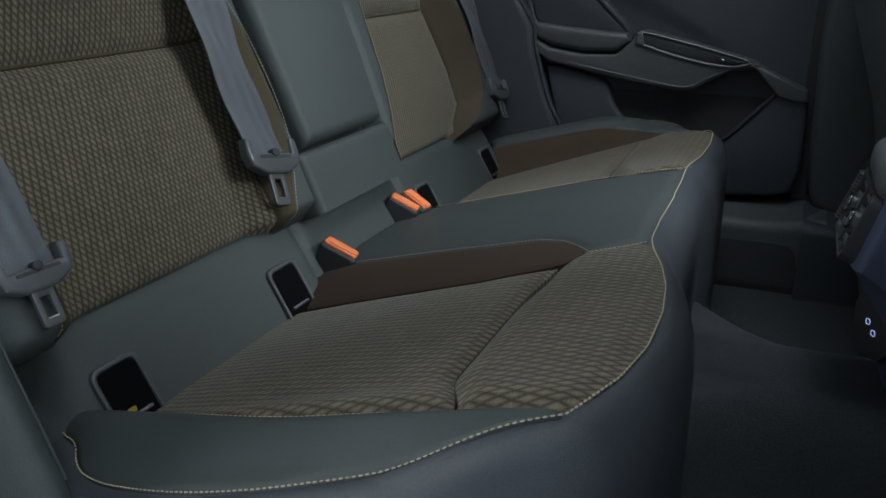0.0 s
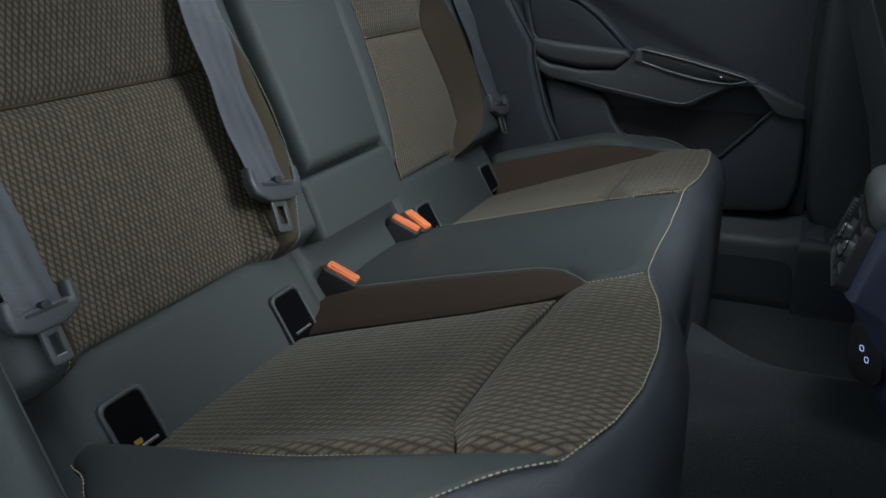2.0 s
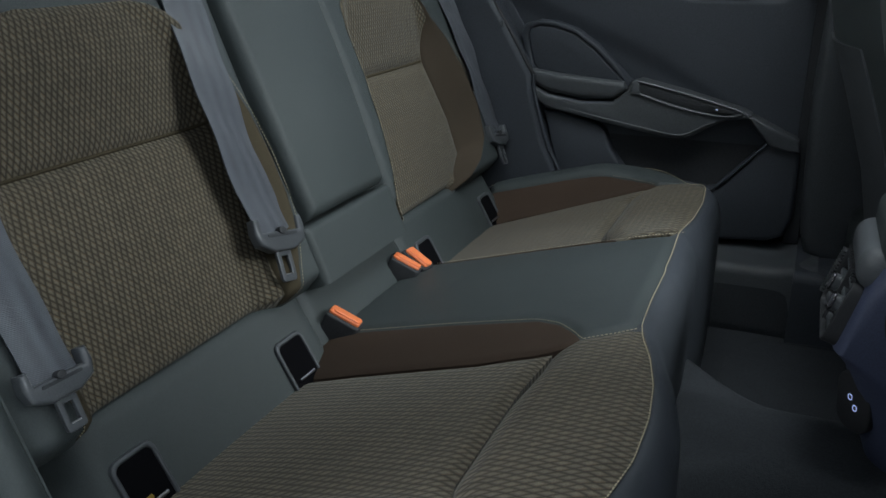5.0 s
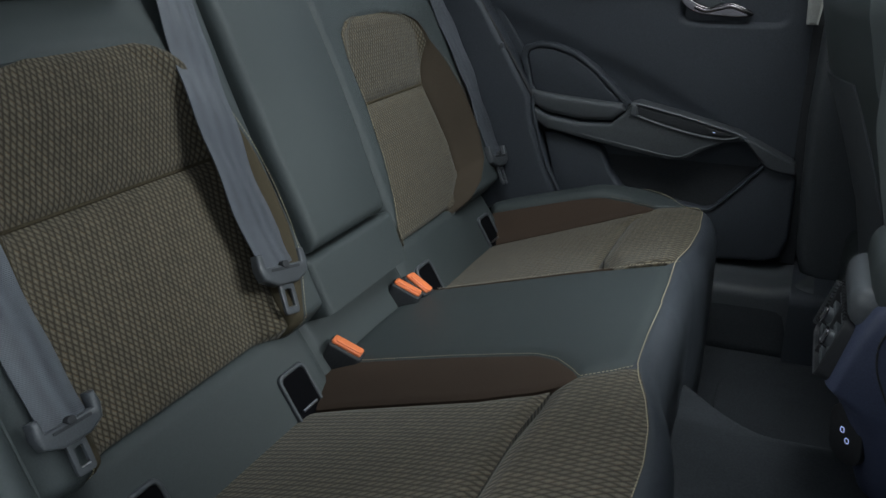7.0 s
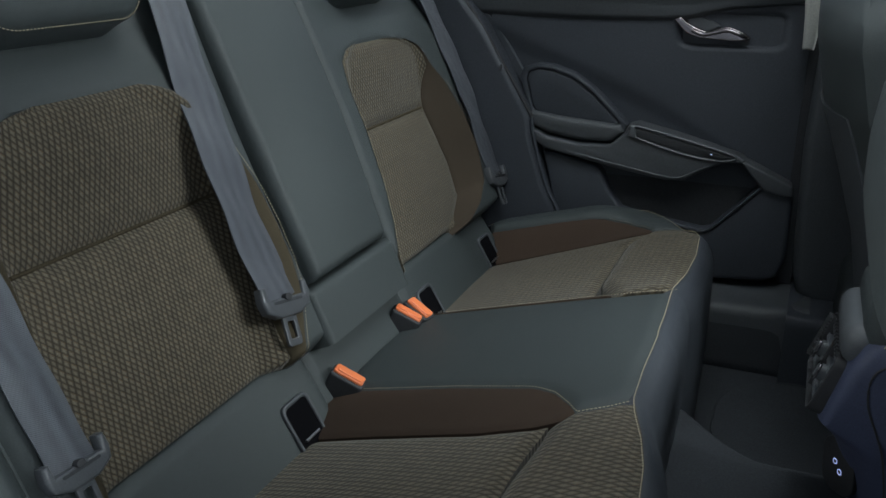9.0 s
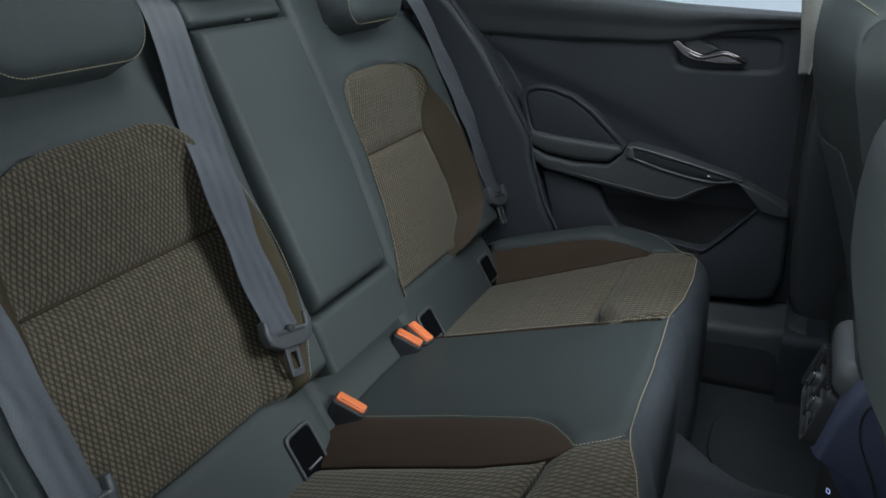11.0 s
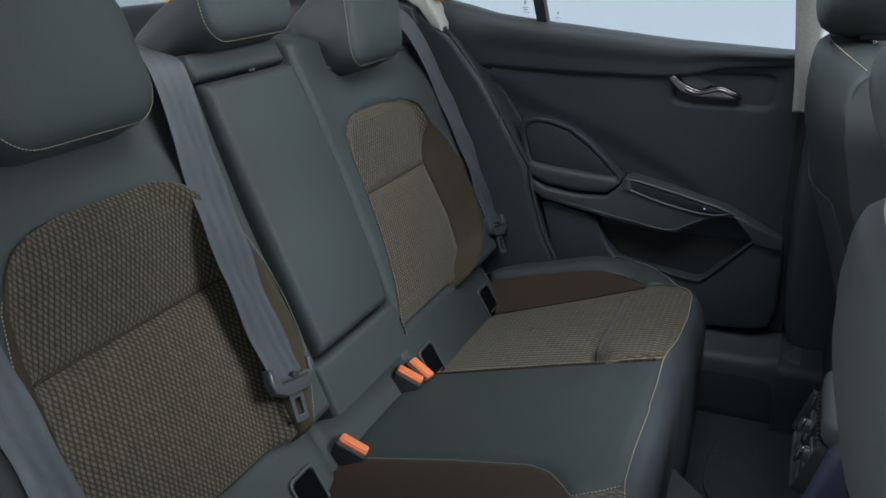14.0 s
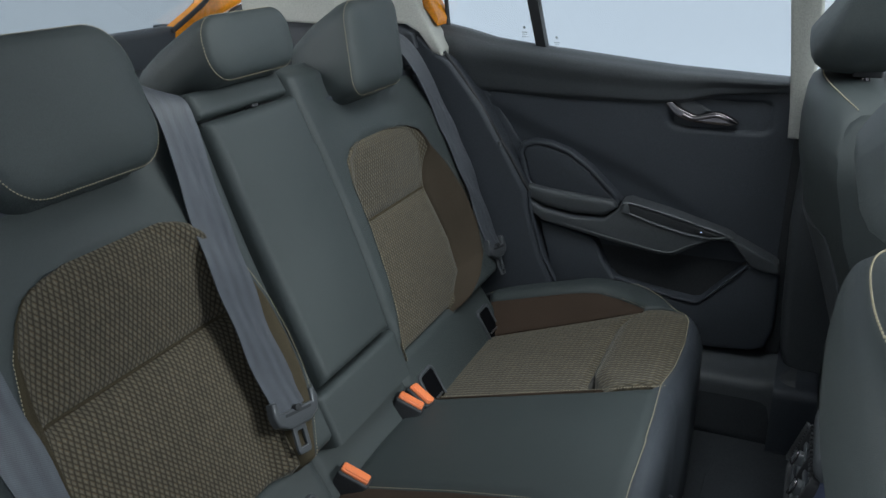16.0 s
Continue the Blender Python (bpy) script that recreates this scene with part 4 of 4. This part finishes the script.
tube("pocket_lip", spline([dput(*p) for p in ((0.246, 0.428, 0.026), (0.33, 0.414, 0.034), (0.408, 0.403, 0.036), (0.44, 0.414, 0.036), (0.52, 0.503, 0.038))], 8), 0.003, TRIM, door, "", 8)

# windows of the door
def window(name, pts, label):
    ob = thing(name, label, "car window", (pts[0][0], 0.73, pts[0][1]), kind="structure")
    pane = part("pane", outline_bm(pts, lambda a, b, d: Vector((a, 0.735 + d - 0.22 * max(b - 0.9, 0), b)), 0.0, 0.004), GLASS, ob, "", False)
    pane.visible_shadow = False
    loop = [Vector((a, 0.731 - 0.22 * max(b - 0.9, 0), b)) for a, b in pts]
    tube("seal", loop, 0.006, RUBBER, ob, "", 8, True)
    return ob


TINT = material("tinted_glass", (0.60, 0.63, 0.64), 0.0, 0.0, 0.5)
TINT.node_tree.nodes["Principled BSDF"].inputs["Transmission Weight"].default_value = 1.0
TINT.node_tree.nodes["Principled BSDF"].inputs["IOR"].default_value = 1.45
rear_window = thing("window_3", "tinted rear window in the tailgate", "car window", (-0.80, 0, 0.95), kind="structure")
glass = part("pane", outline_bm([(-0.62, 0.93), (0.62, 0.93), (0.60, 1.15), (0.54, 1.40), (-0.54, 1.40), (-0.60, 1.15)], lambda a, b, d: Vector((-0.80 - d + 0.25 * (b - 0.93), a, b)), 0.0, 0.004), TINT, rear_window, "", False)
glass.visible_shadow = False
W1 = [(0.058, 0.870), (0.30, 0.855), (0.562, 0.838), (0.540, 1.15), (0.48, 1.34), (0.055, 1.36), (0.030, 1.10)]
W2 = [(-0.170, 0.945), (-0.05, 0.905), (0.050, 0.875), (0.020, 1.12), (0.048, 1.34), (-0.06, 1.32), (-0.165, 1.18)]
win1 = window("window_1", W1, "clear rear door window with small etched mark")
win2 = window("window_2", W2, "small clear quarter window with etched mark")
divider = part("window_bar", outline_bm([(0.045, 0.875), (0.067, 0.870), (0.042, 1.02), (0.036, 1.12), (0.07, 1.36), (0.045, 1.36), (0.012, 1.12), (0.019, 1.02)], lambda a, b, d: Vector((a, 0.728 + d - 0.22 * max(b - 0.9, 0), b)), -0.008, 0.02, 0.003), RUBBER, door, "black window divider bar")
ETCH = grained("etched_mark", (0.90, 0.92, 0.94), 0.8, 500, 0.1, 0.05)
for ob, x0 in ((win1, 0.079), (win2, 0.007)):
    for k, (dx, dz, w, h) in enumerate(((0.0, 0.030, 0.006, 0.006), (0.0, 0.020, 0.014, 0.002), (0.0, 0.015, 0.010, 0.002), (0.002, 0.010, 0.016, 0.0015))):
        zc = lerp_table(((0.0, 0.926), (0.06, 0.906), (0.3, 0.886)), x0) + dz
        part("etched_bar", outline_bm(rounded(w, h, min(w, h) * 0.4, 3), lambda a, b, d, X=x0 + dx, Z=zc: Vector((X + a, 0.7335 + d - 0.22 * max(Z + b - 0.9, 0), Z + b)), 0.0, 0.0006), ETCH, ob)

# ---- pillars and rear side trim ----
def side_plate(name, pts, y0, y1, mat, label, category, bevel=0.006, lean=0.0, n=0):
    if n:
        pts = [(p.x, p.y) for p in spline([(a, b, 0) for a, b in pts + pts[:1]], n)[:-1]]
    ob = part(name, outline_bm(pts, lambda a, b, d: Vector((a, d - lean * max(b - 0.9, 0), b)), y1, y0, bevel, 4), mat)
    return tagged(ob, label, category, kind="structure")


side_plate("trim_1", [(-0.27, 0.955), (-0.20, 0.935), (-0.165, 0.905), (-0.135, 0.885), (-0.062, 0.795), (0.045, 0.615), (0.050, 0.57), (0.080, 0.47), (0.112, 0.405), (0.112, 0.30), (-0.15, 0.30), (-0.36, 0.60), (-0.42, 0.95)], 0.640, 0.70, TRIM, "black plastic rear side trim beside the backrest", "side trim", 0.012)
for pts, nm in (([(-0.150, 0.905), (-0.062, 0.790), (0.050, 0.612)], "seal_upper"), ([(0.050, 0.612), (0.055, 0.57), (0.084, 0.47), (0.118, 0.40), (0.122, 0.31)], "seal_lower")):
    t = tube("trim_seal", spline([(a, 0.652, b) for a, b in pts], 10), 0.004, RUBBER if nm == "seal_upper" else TRIM, None, "", 8)
    tagged(t, "rubber door seal along the rear trim edge", "door seal", kind="structure")
clip = part("trim_cap", outline_bm(rounded(0.006, 0.012, 0.0025), lambda a, b, d: Vector((-0.016 + a, 0.640 - d, 0.715 + b)), -0.002, 0.003, 0.001), PLASTIC)
tagged(clip, "small grey plastic cap in the rear side trim", "trim cap")
side_plate("pillar_trim_rear", [(-0.153, 0.896), (-0.176, 0.903), (-0.205, 0.945), (-0.235, 0.962), (-0.30, 0.962), (-0.45, 0.955), (-0.66, 0.960), (-0.66, 1.36), (-0.22, 1.36), (-0.212, 1.06), (-0.200, 0.995), (-0.178, 0.955), (-0.152, 0.912)], 0.640, 0.70, PILLAR, "pale grey plastic rear pillar trim", "pillar trim", 0.008, 0.12)
side_plate("pillar_trim_shoulder", [(-0.45, 0.93), (-0.262, 0.915), (-0.205, 0.912), (-0.215, 0.945), (-0.26, 0.963), (-0.33, 0.966), (-0.45, 0.96)], 0.626, 0.66, TRIM, "black plastic belt outlet trim", "pillar trim", 0.008)
side_plate("body_frame", [(-0.172, 0.957), (-0.202, 0.997), (-0.212, 1.06), (-0.214, 1.36), (-0.192, 1.36), (-0.190, 1.06), (-0.184, 1.01), (-0.168, 0.972)], 0.668, 0.73, PAINT, "glossy orange painted door frame", "car body", 0.004, 0.12)
side_plate("pillar_trim_centre", [(0.580, 0.772), (0.560, 0.772), (0.557, 0.83), (0.546, 0.93), (0.52, 1.15), (0.47, 1.40), (0.56, 1.40), (0.585, 1.15), (0.596, 0.93), (0.590, 0.85)], 0.650, 0.70, PILLAR, "pale grey plastic centre pillar trim", "pillar trim", 0.008, 0.15)
side_plate("pillar_trim_lower", [(0.590, 0.772), (0.586, 0.60), (0.594, 0.42), (0.600, 0.34), (0.612, 0.30), (0.64, 0.283), (0.80, 0.283), (0.74, 0.38), (0.70, 0.50), (0.675, 0.65), (0.66, 0.772)], 0.640, 0.72, TRIM_SOFT, "dark plastic lower centre pillar trim", "pillar trim", 0.02)
# solid dark strip that paints the shadow between door and pillar
side_plate("pillar_gap_shade", [(0.572, 0.30), (0.572, 0.80), (0.60, 0.80), (0.60, 0.30)], 0.690, 0.72, DARK, "black strip coloured as the shadow gap by the pillar seal", "door seal", 0.002)
side_plate("wall_far", [(0.60, 0.28), (0.60, 0.90), (2.0, 0.90), (2.0, 0.28)], 0.72, 0.76, TRIM, "dark front door trim panel", "car door", 0.004)
side_plate("wall_far_rear", [(-1.0, 0.0), (-1.0, 0.93), (-0.72, 0.93), (-0.68, 0.975), (-0.3, 0.97), (-0.2, 0.93), (-0.05, 0.80), (0.08, 0.6), (0.12, 0.3), (0.12, 0.0)], 0.70, 0.74, TRIM, "dark boot side trim", "side trim", 0.004)
side_plate("wall_near_rear", [(-1.0, 0.0), (-1.0, 0.93), (-0.25, 0.93), (-0.15, 0.80), (-0.02, 0.6), (0.02, 0.3), (0.02, 0.0)], -0.74, -0.70, TRIM, "dark boot side trim", "side trim", 0.004)

side_plate("sill_body", [(0.0, 0.0), (0.0, 0.36), (0.75, 0.36), (0.75, 0.0)], 0.752, 0.78, TRIM, "dark body sill behind the door", "car body", 0.004)

# out of view: added to keep light off the near shoulder
side_plate("pillar_block_near", [(-0.12, 0.30), (-0.20, 0.60), (-0.26, 0.92), (-0.30, 1.36), (-0.80, 1.36), (-0.80, 0.30)], -0.70, -0.66, PILLAR, "unseen pale rear pillar added to shade the seat by the open door", "pillar trim", 0.006)
# rails out of view, added to block light past the headliner's edges
for sg in (-1, 1):
    rail = part("roof_rail_block", box_bm(-0.8, 1.4, min(sg * 0.55, sg * 0.68), max(sg * 0.55, sg * 0.68), 1.33, 1.44, 0.02), PILLAR)
    tagged(rail, "unseen pale roof rail added to block light from above", "roof rail", kind="structure")

# rear end: shelf, tailgate edge, orange rear pillar
shelf = part("parcel_shelf", box_bm(-0.76, -0.20, -0.60, 0.62, 0.86, 0.875, 0.005), TRIM)
tagged(shelf, "black carpeted parcel shelf behind the rear backrests", "parcel shelf")
gate = part("tailgate_trim", box_bm(-0.82, -0.76, -0.66, 0.54, 0.20, 0.952, 0.015), TRIM)
tagged(gate, "black tailgate trim below the rear window", "tailgate", kind="structure")
od = [(0.490, 0.90), (0.500, 0.944), (0.529, 0.957), (0.587, 0.982), (0.632, 1.006), (0.70, 1.06), (0.74, 1.36), (0.98, 1.36), (0.90, 1.08), (0.81, 0.996), (0.75, 0.975), (0.70, 0.962), (0.67, 0.90)]
ob = part("body_pillar_rear", outline_bm(od, lambda a, b, d: Vector((-0.76 - d, a, b)), 0.03, 0.0, 0.012, 4), PAINT)
tagged(ob, "glossy orange painted rear pillar beside the tailgate opening", "car body", kind="structure")
t = tube("trim_tailgate_seal", spline([(-0.745, 0.67, 0.92), (-0.745, 0.705, 0.962), (-0.745, 0.76, 0.976), (-0.745, 0.815, 0.994), (-0.745, 0.91, 1.08), (-0.745, 0.98, 1.3)], 8), 0.012, RUBBER, None)
tagged(t, "black rubber tailgate seal", "seal", kind="structure")
t = tube("trim_tailgate_edge", spline([(-0.755, 0.497, 0.945), (-0.755, 0.529, 0.958), (-0.755, 0.587, 0.983), (-0.755, 0.632, 1.007), (-0.755, 0.70, 1.06), (-0.755, 0.735, 1.3)], 8), 0.006, RUBBER, None)
tagged(t, "thin black seal along the orange rear pillar", "seal", kind="structure")

# padded side wings between backrest and door opening
for side in (-1, 1):
    wing = thing("side_wing", "grey padded side wing beside the rear backrest", "seat wing", (-0.05, side * 0.63, 0.35), "side wings")
    def wing_fn(u, v, s=side):
        h = -0.20 + 0.62 * u
        a = 0.602 + 0.07 * v
        n = 0.015 - 0.02 * smooth(0.0, 0.25, h) - 0.045 * (1 - math.sin(math.pi * min(v * 0.9 + 0.12, 1))) - 0.03 * smooth(0.25, 0.42, h)
        return back(s * a, h, n)
    if side < 0:
        sheet("wing_cover", wing_fn, 40, 14, GREY, wing, tuple(-0.06 * NO))
        tube("wing_piping", [wing_fn(t, 0.06) + NO * 0.001 for t in np.linspace(0.02, 0.98, 40)], 0.0022, GREY, wing, "", 6)
        sheet("wheel_arch_trim", lambda u, v: back(-0.595 - 0.09 * v, -0.30 + 0.10 * u, 0.045 - 0.03 * v - 0.012 * (1 - math.sin(math.pi * min(u + 0.2, 1)))), 14, 10, TRIM_SOFT, wing, tuple(-0.05 * NO), None, "dark plastic trim below the padding")
    else:
        sheet("wing_cover", lambda u, v: back(0.600 + 0.035 * v, -0.16 + 0.5 * u, -0.035 - 0.02 * v), 20, 6, TRIM, wing, tuple(-0.06 * NO))


# ---- centre console ----
console = thing("centre_console", "centre console with rear air vents and lit charging ports", "console", (0.9, 0, 0.27))
bm = bmesh.new()
layers = []
for z, xn, hw, flatness, depth in ((0.258, 0.705, 0.060, 1.0, 0.075), (0.30, 0.690, 0.070, 1.0, 0.075), (0.345, 0.676, 0.078, 1.0, 0.075), (0.395, 0.660, 0.085, 0.9, 0.070), (0.432, 0.640, 0.088, 0.4, 0.035), (0.50, 0.658, 0.088, 0.4, 0.035), (0.535, 0.672, 0.086, 0.4, 0.035), (0.548, 0.684, 0.080, 0.4, 0.035)):
    bow = lambda c, p=flatness: math.copysign(abs(c) ** p, c)
    ring = [(1.35, -hw)] + [(xn + depth * (1 - bow(math.cos(t) if abs(math.cos(t)) > 1e-9 else 0.0)), hw * bow(math.sin(t))) for t in np.linspace(-math.pi / 2, math.pi / 2, 23)] + [(1.35, hw)]
    layers.append([bm.verts.new((a, b, z)) for a, b in ring])
for A, B in zip(layers, layers[1:]):
    for i in range(len(A)):
        j = (i + 1) % len(A)
        bm.faces.new((A[i], A[j], B[j], B[i]))
bm.faces.new(layers[0])
bm.faces.new(layers[-1])
part("console_body", bm, BLUE_LIT, console, "dark plastic console sides with blue fill light in the colour")
for yy in (-0.0885,):
    tube("panel_line", spline([(0.735, yy, 0.275), (0.715, yy, 0.40), (0.688, yy, 0.475), (0.70, yy, 0.52), (0.78, yy, 0.53)], 8), 0.0012, RUBBER, console)
part("vent_hood", box_bm(0.652, 0.73, -0.074, 0.074, 0.502, 0.556, 0.022, 5), PLASTIC, console, "grey curved vent hood")
VB, VT = Vector((0.630, 0, 0.436)), Vector((0.655, 0, 0.512))
VU = (VT - VB).normalized()
VNn = Vector((-VU.z, 0, VU.x))


def vput(a, b, d):
    return VB + VU * (0.04 + b) + Vector((0, a, 0)) + VNn * d


vent = part("vent_frame", outline_bm(rounded(0.140, 0.079, 0.012), vput, -0.030, 0.004, 0.002, 3, rounded(0.130, 0.072, 0.008)), RUBBER, console)
part("vent_recess", outline_bm(rounded(0.132, 0.074, 0.008), vput, -0.032, -0.020), DARK, vent)
part("vent_divider", outline_bm([(-0.003, -0.036), (0.003, -0.036), (0.003, 0.036), (-0.003, 0.036)], vput, -0.025, 0.003, 0.001), RUBBER, vent)
for sy in (-1, 1):
    for k in range(4):
        b0 = -0.027 + 0.018 * k
        part("slat", outline_bm([(sy * 0.034 - 0.028, -0.0035), (sy * 0.034 + 0.028, -0.0035), (sy * 0.034 + 0.028, 0.0035), (sy * 0.034 - 0.028, 0.0035)], lambda a, b, d, q=b0: vput(a, q + b + 0.25 * d, d), -0.018, 0.0, 0.001), PLASTIC, vent)
    knob = part("vent_knob", outline_bm(rounded(0.016, 0.020, 0.006), lambda a, b, d: vput(sy * 0.034 + a, b, d), -0.004, 0.010, 0.003), PLASTIC, vent)
    tube("knob_trim", [vput(sy * 0.034 + a, b, 0.0085) for a, b in rounded(0.017, 0.021, 0.006)], 0.0016, CHROME, knob, "", 6, True)
wheel = part("thumb_wheel", outline_bm([(0.072 + 0.006 * math.cos(t), 0.034 * math.sin(t)) for t in np.linspace(0, 6.2832, 24, endpoint=False)], vput, -0.006, 0.006, 0.002), RUBBER, console)
for k in range(14):
    b0 = -0.03 + 0.0046 * k
    part("wheel_rib", outline_bm([(0.066, b0), (0.079, b0), (0.079, b0 + 0.0022), (0.066, b0 + 0.0022)], vput, 0.004, 0.0085), STEEL, wheel)
for k in range(12):
    a0 = -0.06 + 0.0105 * k
    part("vent_tooth", outline_bm([(a0, 0.037), (a0 + 0.005, 0.037), (a0 + 0.005, 0.042), (a0, 0.042)], vput, 0.002, 0.006), RUBBER, vent)
# lower rear face with the charging ports
PN = Vector((-0.72, -0.69, -0.10)).normalized()
PA = Vector((0, 0, 1)).cross(PN).normalized()
PB = PN.cross(PA)


def pput(a, b, d):
    return Vector((0.6770, -0.038, 0.354)) + PA * a + PB * b + PN * d


port_panel = part("port_panel", outline_bm(rounded(0.050, 0.080, 0.022), pput, -0.012, 0.003, 0.002), RUBBER, console)
GLOW = material("port_light", (0.5, 0.6, 1.0))
GLOW.node_tree.nodes["Principled BSDF"].inputs["Emission Color"].default_value = (0.45, 0.55, 1.0, 1)
GLOW.node_tree.nodes["Principled BSDF"].inputs["Emission Strength"].default_value = 0.45
for zz in (0.0058, -0.0058):
    port = part("charging_port", outline_bm(rounded(0.004, 0.005, 0.0015), lambda a, b, d: pput(a - 0.004 * zz / 0.0058, b + zz, d), 0.0, 0.0036), DARK, port_panel)
    tube("port_ring", [pput(a - 0.004 * zz / 0.0058, b + zz, 0.0036) for a, b in rounded(0.0054, 0.0070, 0.0022)], 0.0005, GLOW, port, "glowing blue-white ring", 6, True)

pad = thing("console_armrest", "grey upholstered console armrest with double tan stitching", "armrest", (0.8, 0, 0.55))
bm = box_bm(0.672, 1.05, -0.082, 0.082, 0.520, 0.596, 0.026, 5)
part("pad", bm, GREY, pad)
for dz in (0.0, 0.011):
    pts = spline([(0.690 + dz, -0.0825, 0.530), (0.702 + dz, -0.0832, 0.550 - dz), (0.735, -0.0832, 0.563 - dz), (0.95, -0.0832, 0.566 - dz)], 10)
    fn, ln = along(pts)
    stitches("pad_stitching", fn, ln, pad, 0.005, 0.0009)


# ---- front seats, seen from behind ----
def front_seat(yc, dx, drop, label):
    ob = thing("front_seat", label, "car seat", (0.9 + dx, yc, 0.14), "front seats")
    prof = ((0.30, 0.720), (0.53, 0.675), (0.57, 0.662), (0.63, 0.643), (0.69, 0.622), (0.74, 0.602), (0.83, 0.581), (0.873, 0.579), (0.915, 0.582), (0.930, 0.587), (0.940, 0.600))
    half = 0.235
    def rear(u, v):
        z = 0.30 + 0.640 * u
        c = 2 * v - 1
        w = half * (1 - 0.25 * smooth(0.80, 0.97, z) ** 2 - 0.12 * (1 - smooth(0.3, 0.6, z)))
        x = lerp_table(prof, z) + 0.055 * abs(c) ** 2.6 + (0.32 * max(0.77 - z, 0) if dx else 0)
        return x + dx, yc + w * c, z - drop - 0.03 * abs(c) ** 3 * smooth(0.8, 0.95, z)
    sheet("rear_cover", rear, 60, 36, GREY, ob, (0.03, 0, 0))
    def pocket(u, v):
        z = 0.40 + 0.335 * u
        c = (2 * v - 1) * 0.80
        x, y, _ = rear((z - 0.30) / 0.640, (c + 1) / 2)
        return x - 0.003 - 0.002 * math.sin(math.pi * v) * u, y, z - drop
    sheet("back_pocket", pocket, 24, 24, TRIM_SOFT, ob, (0.006, 0, 0), None, "dark elastic back pocket")
    for s in (-1, 1):
        def flank(u, v, sg=s):
            z = 0.30 + 0.640 * u
            x, y, zz = rear(u, 0.5 + 0.5 * sg)
            d = 0.17 * v * (1 - 0.45 * smooth(0.75, 0.96, z))
            return x + d, y + sg * 0.028 * math.sin(math.pi * min(v * 0.7, 1)), zz + 0.012 * math.sin(math.pi * v * 0.5) * smooth(0.8, 0.95, z)
        sheet("side_cover", flank, 50, 14, GREY, ob, (0, -s * 0.03, 0))
        def facing(u, v, sg=s):
            z = 0.45 + 0.485 * u
            x, y, zz = rear((z - 0.30) / 0.640, 0.5 + 0.5 * sg)
            sweep = 0.030 + 0.16 * (1 - u) ** 1.2
            xx = x + sweep + (0.11 + 0.05 * (1 - u)) * v
            return xx, y + sg * (0.032 - 0.06 * v * v), zz + 0.004
        sheet("cloth_flank", facing, 40, 12, CLOTH, ob, (0, -s * 0.02, 0), lambda u, v: (0.15 * v, 0.5 * u))
        pts = [Vector(facing(t, 0.0)) + Vector((-0.001, s * 0.001, 0)) for t in np.linspace(0, 1, 40)]
        fn, ln = along(pts)
        stitches("flank_stitching", fn, ln, ob, 0.0052, 0.001)
    def crown(u, v):
        x, y, z = rear(1.0, v)
        return x + 0.11 * u, y, z + 0.012 * math.sin(math.pi * u) - 0.02 * u
    sheet("crown", crown, 10, 30, GREY, ob, (0, 0, -0.03))
    pts = [Vector(rear(1.0, t)) + Vector((0.002, 0, 0.002)) for t in np.linspace(0.02, 0.98, 50)]
    fn, ln = along(pts)
    stitches("crown_stitching", fn, ln, ob, 0.0055, 0.0011)
    def front(u, v):
        x, y, z = rear(u, v)
        return x + 0.17 - 0.05 * smooth(0.7, 1, u), y, z
    sheet("front_cover", front, 20, 16, CLOTH, ob, (-0.02, 0, 0), lambda u, v: (0.45 * v, 0.65 * u))
    seat = box_bm(0.68 + dx, 1.25 + dx, yc - 0.25, yc + 0.25, 0.26, 0.42, 0.04, 4)
    part("cushion", seat, GREY, ob)
    rail = box_bm(0.75 + dx, 1.2 + dx, yc - 0.2, yc + 0.2, 0.14, 0.262, 0.01, 2)
    part("seat_base", rail, RUBBER, ob)
    # headrest on two posts
    bm = bmesh.new()
    ring = rounded(0.27, 0.20, 0.075, 12)
    layers = []
    for xx, f, up in ((-0.012, 0.45, 0.0), (-0.011, 0.62, 0), (-0.007, 0.78, 0.0), (0.0, 0.89, 0), (0.012, 0.96, 0), (0.026, 0.99, 0), (0.045, 1.0, 0), (0.09, 1.0, 0.004), (0.115, 0.9, 0.006), (0.122, 0.6, 0.006)):
        layers.append([bm.verts.new((0.622 + dx + xx + 0.34 * b, yc + a * f, 1.047 + b * f + up)) for a, b in ring])
    for A, B in zip(layers, layers[1:]):
        for i in range(len(ring)):
            j = (i + 1) % len(ring)
            bm.faces.new((A[i], A[j], B[j], B[i]))
    bm.faces.new(layers[0])
    bm.faces.new(layers[-1])
    part("headrest", bm, GREY, ob)
    for s in (-1, 1):
        tube("headrest_post", [(0.66 + dx, yc + s * 0.07, 0.93), (0.65 + dx, yc + s * 0.07, 1.0)], 0.006, CHROME, ob)
        part("post_guide", box_bm(0.64 + dx, 0.68 + dx, yc + s * 0.07 - 0.014, yc + s * 0.07 + 0.014, 0.945, 0.968, 0.003), RUBBER, ob)
    return ob


front_seat(0.40, 0.0, 0.0, "grey front seat seen from behind with dark back pocket")
front_seat(-0.37, 0.047, 0.05, "grey front seat with olive cloth flank and tan stitching")
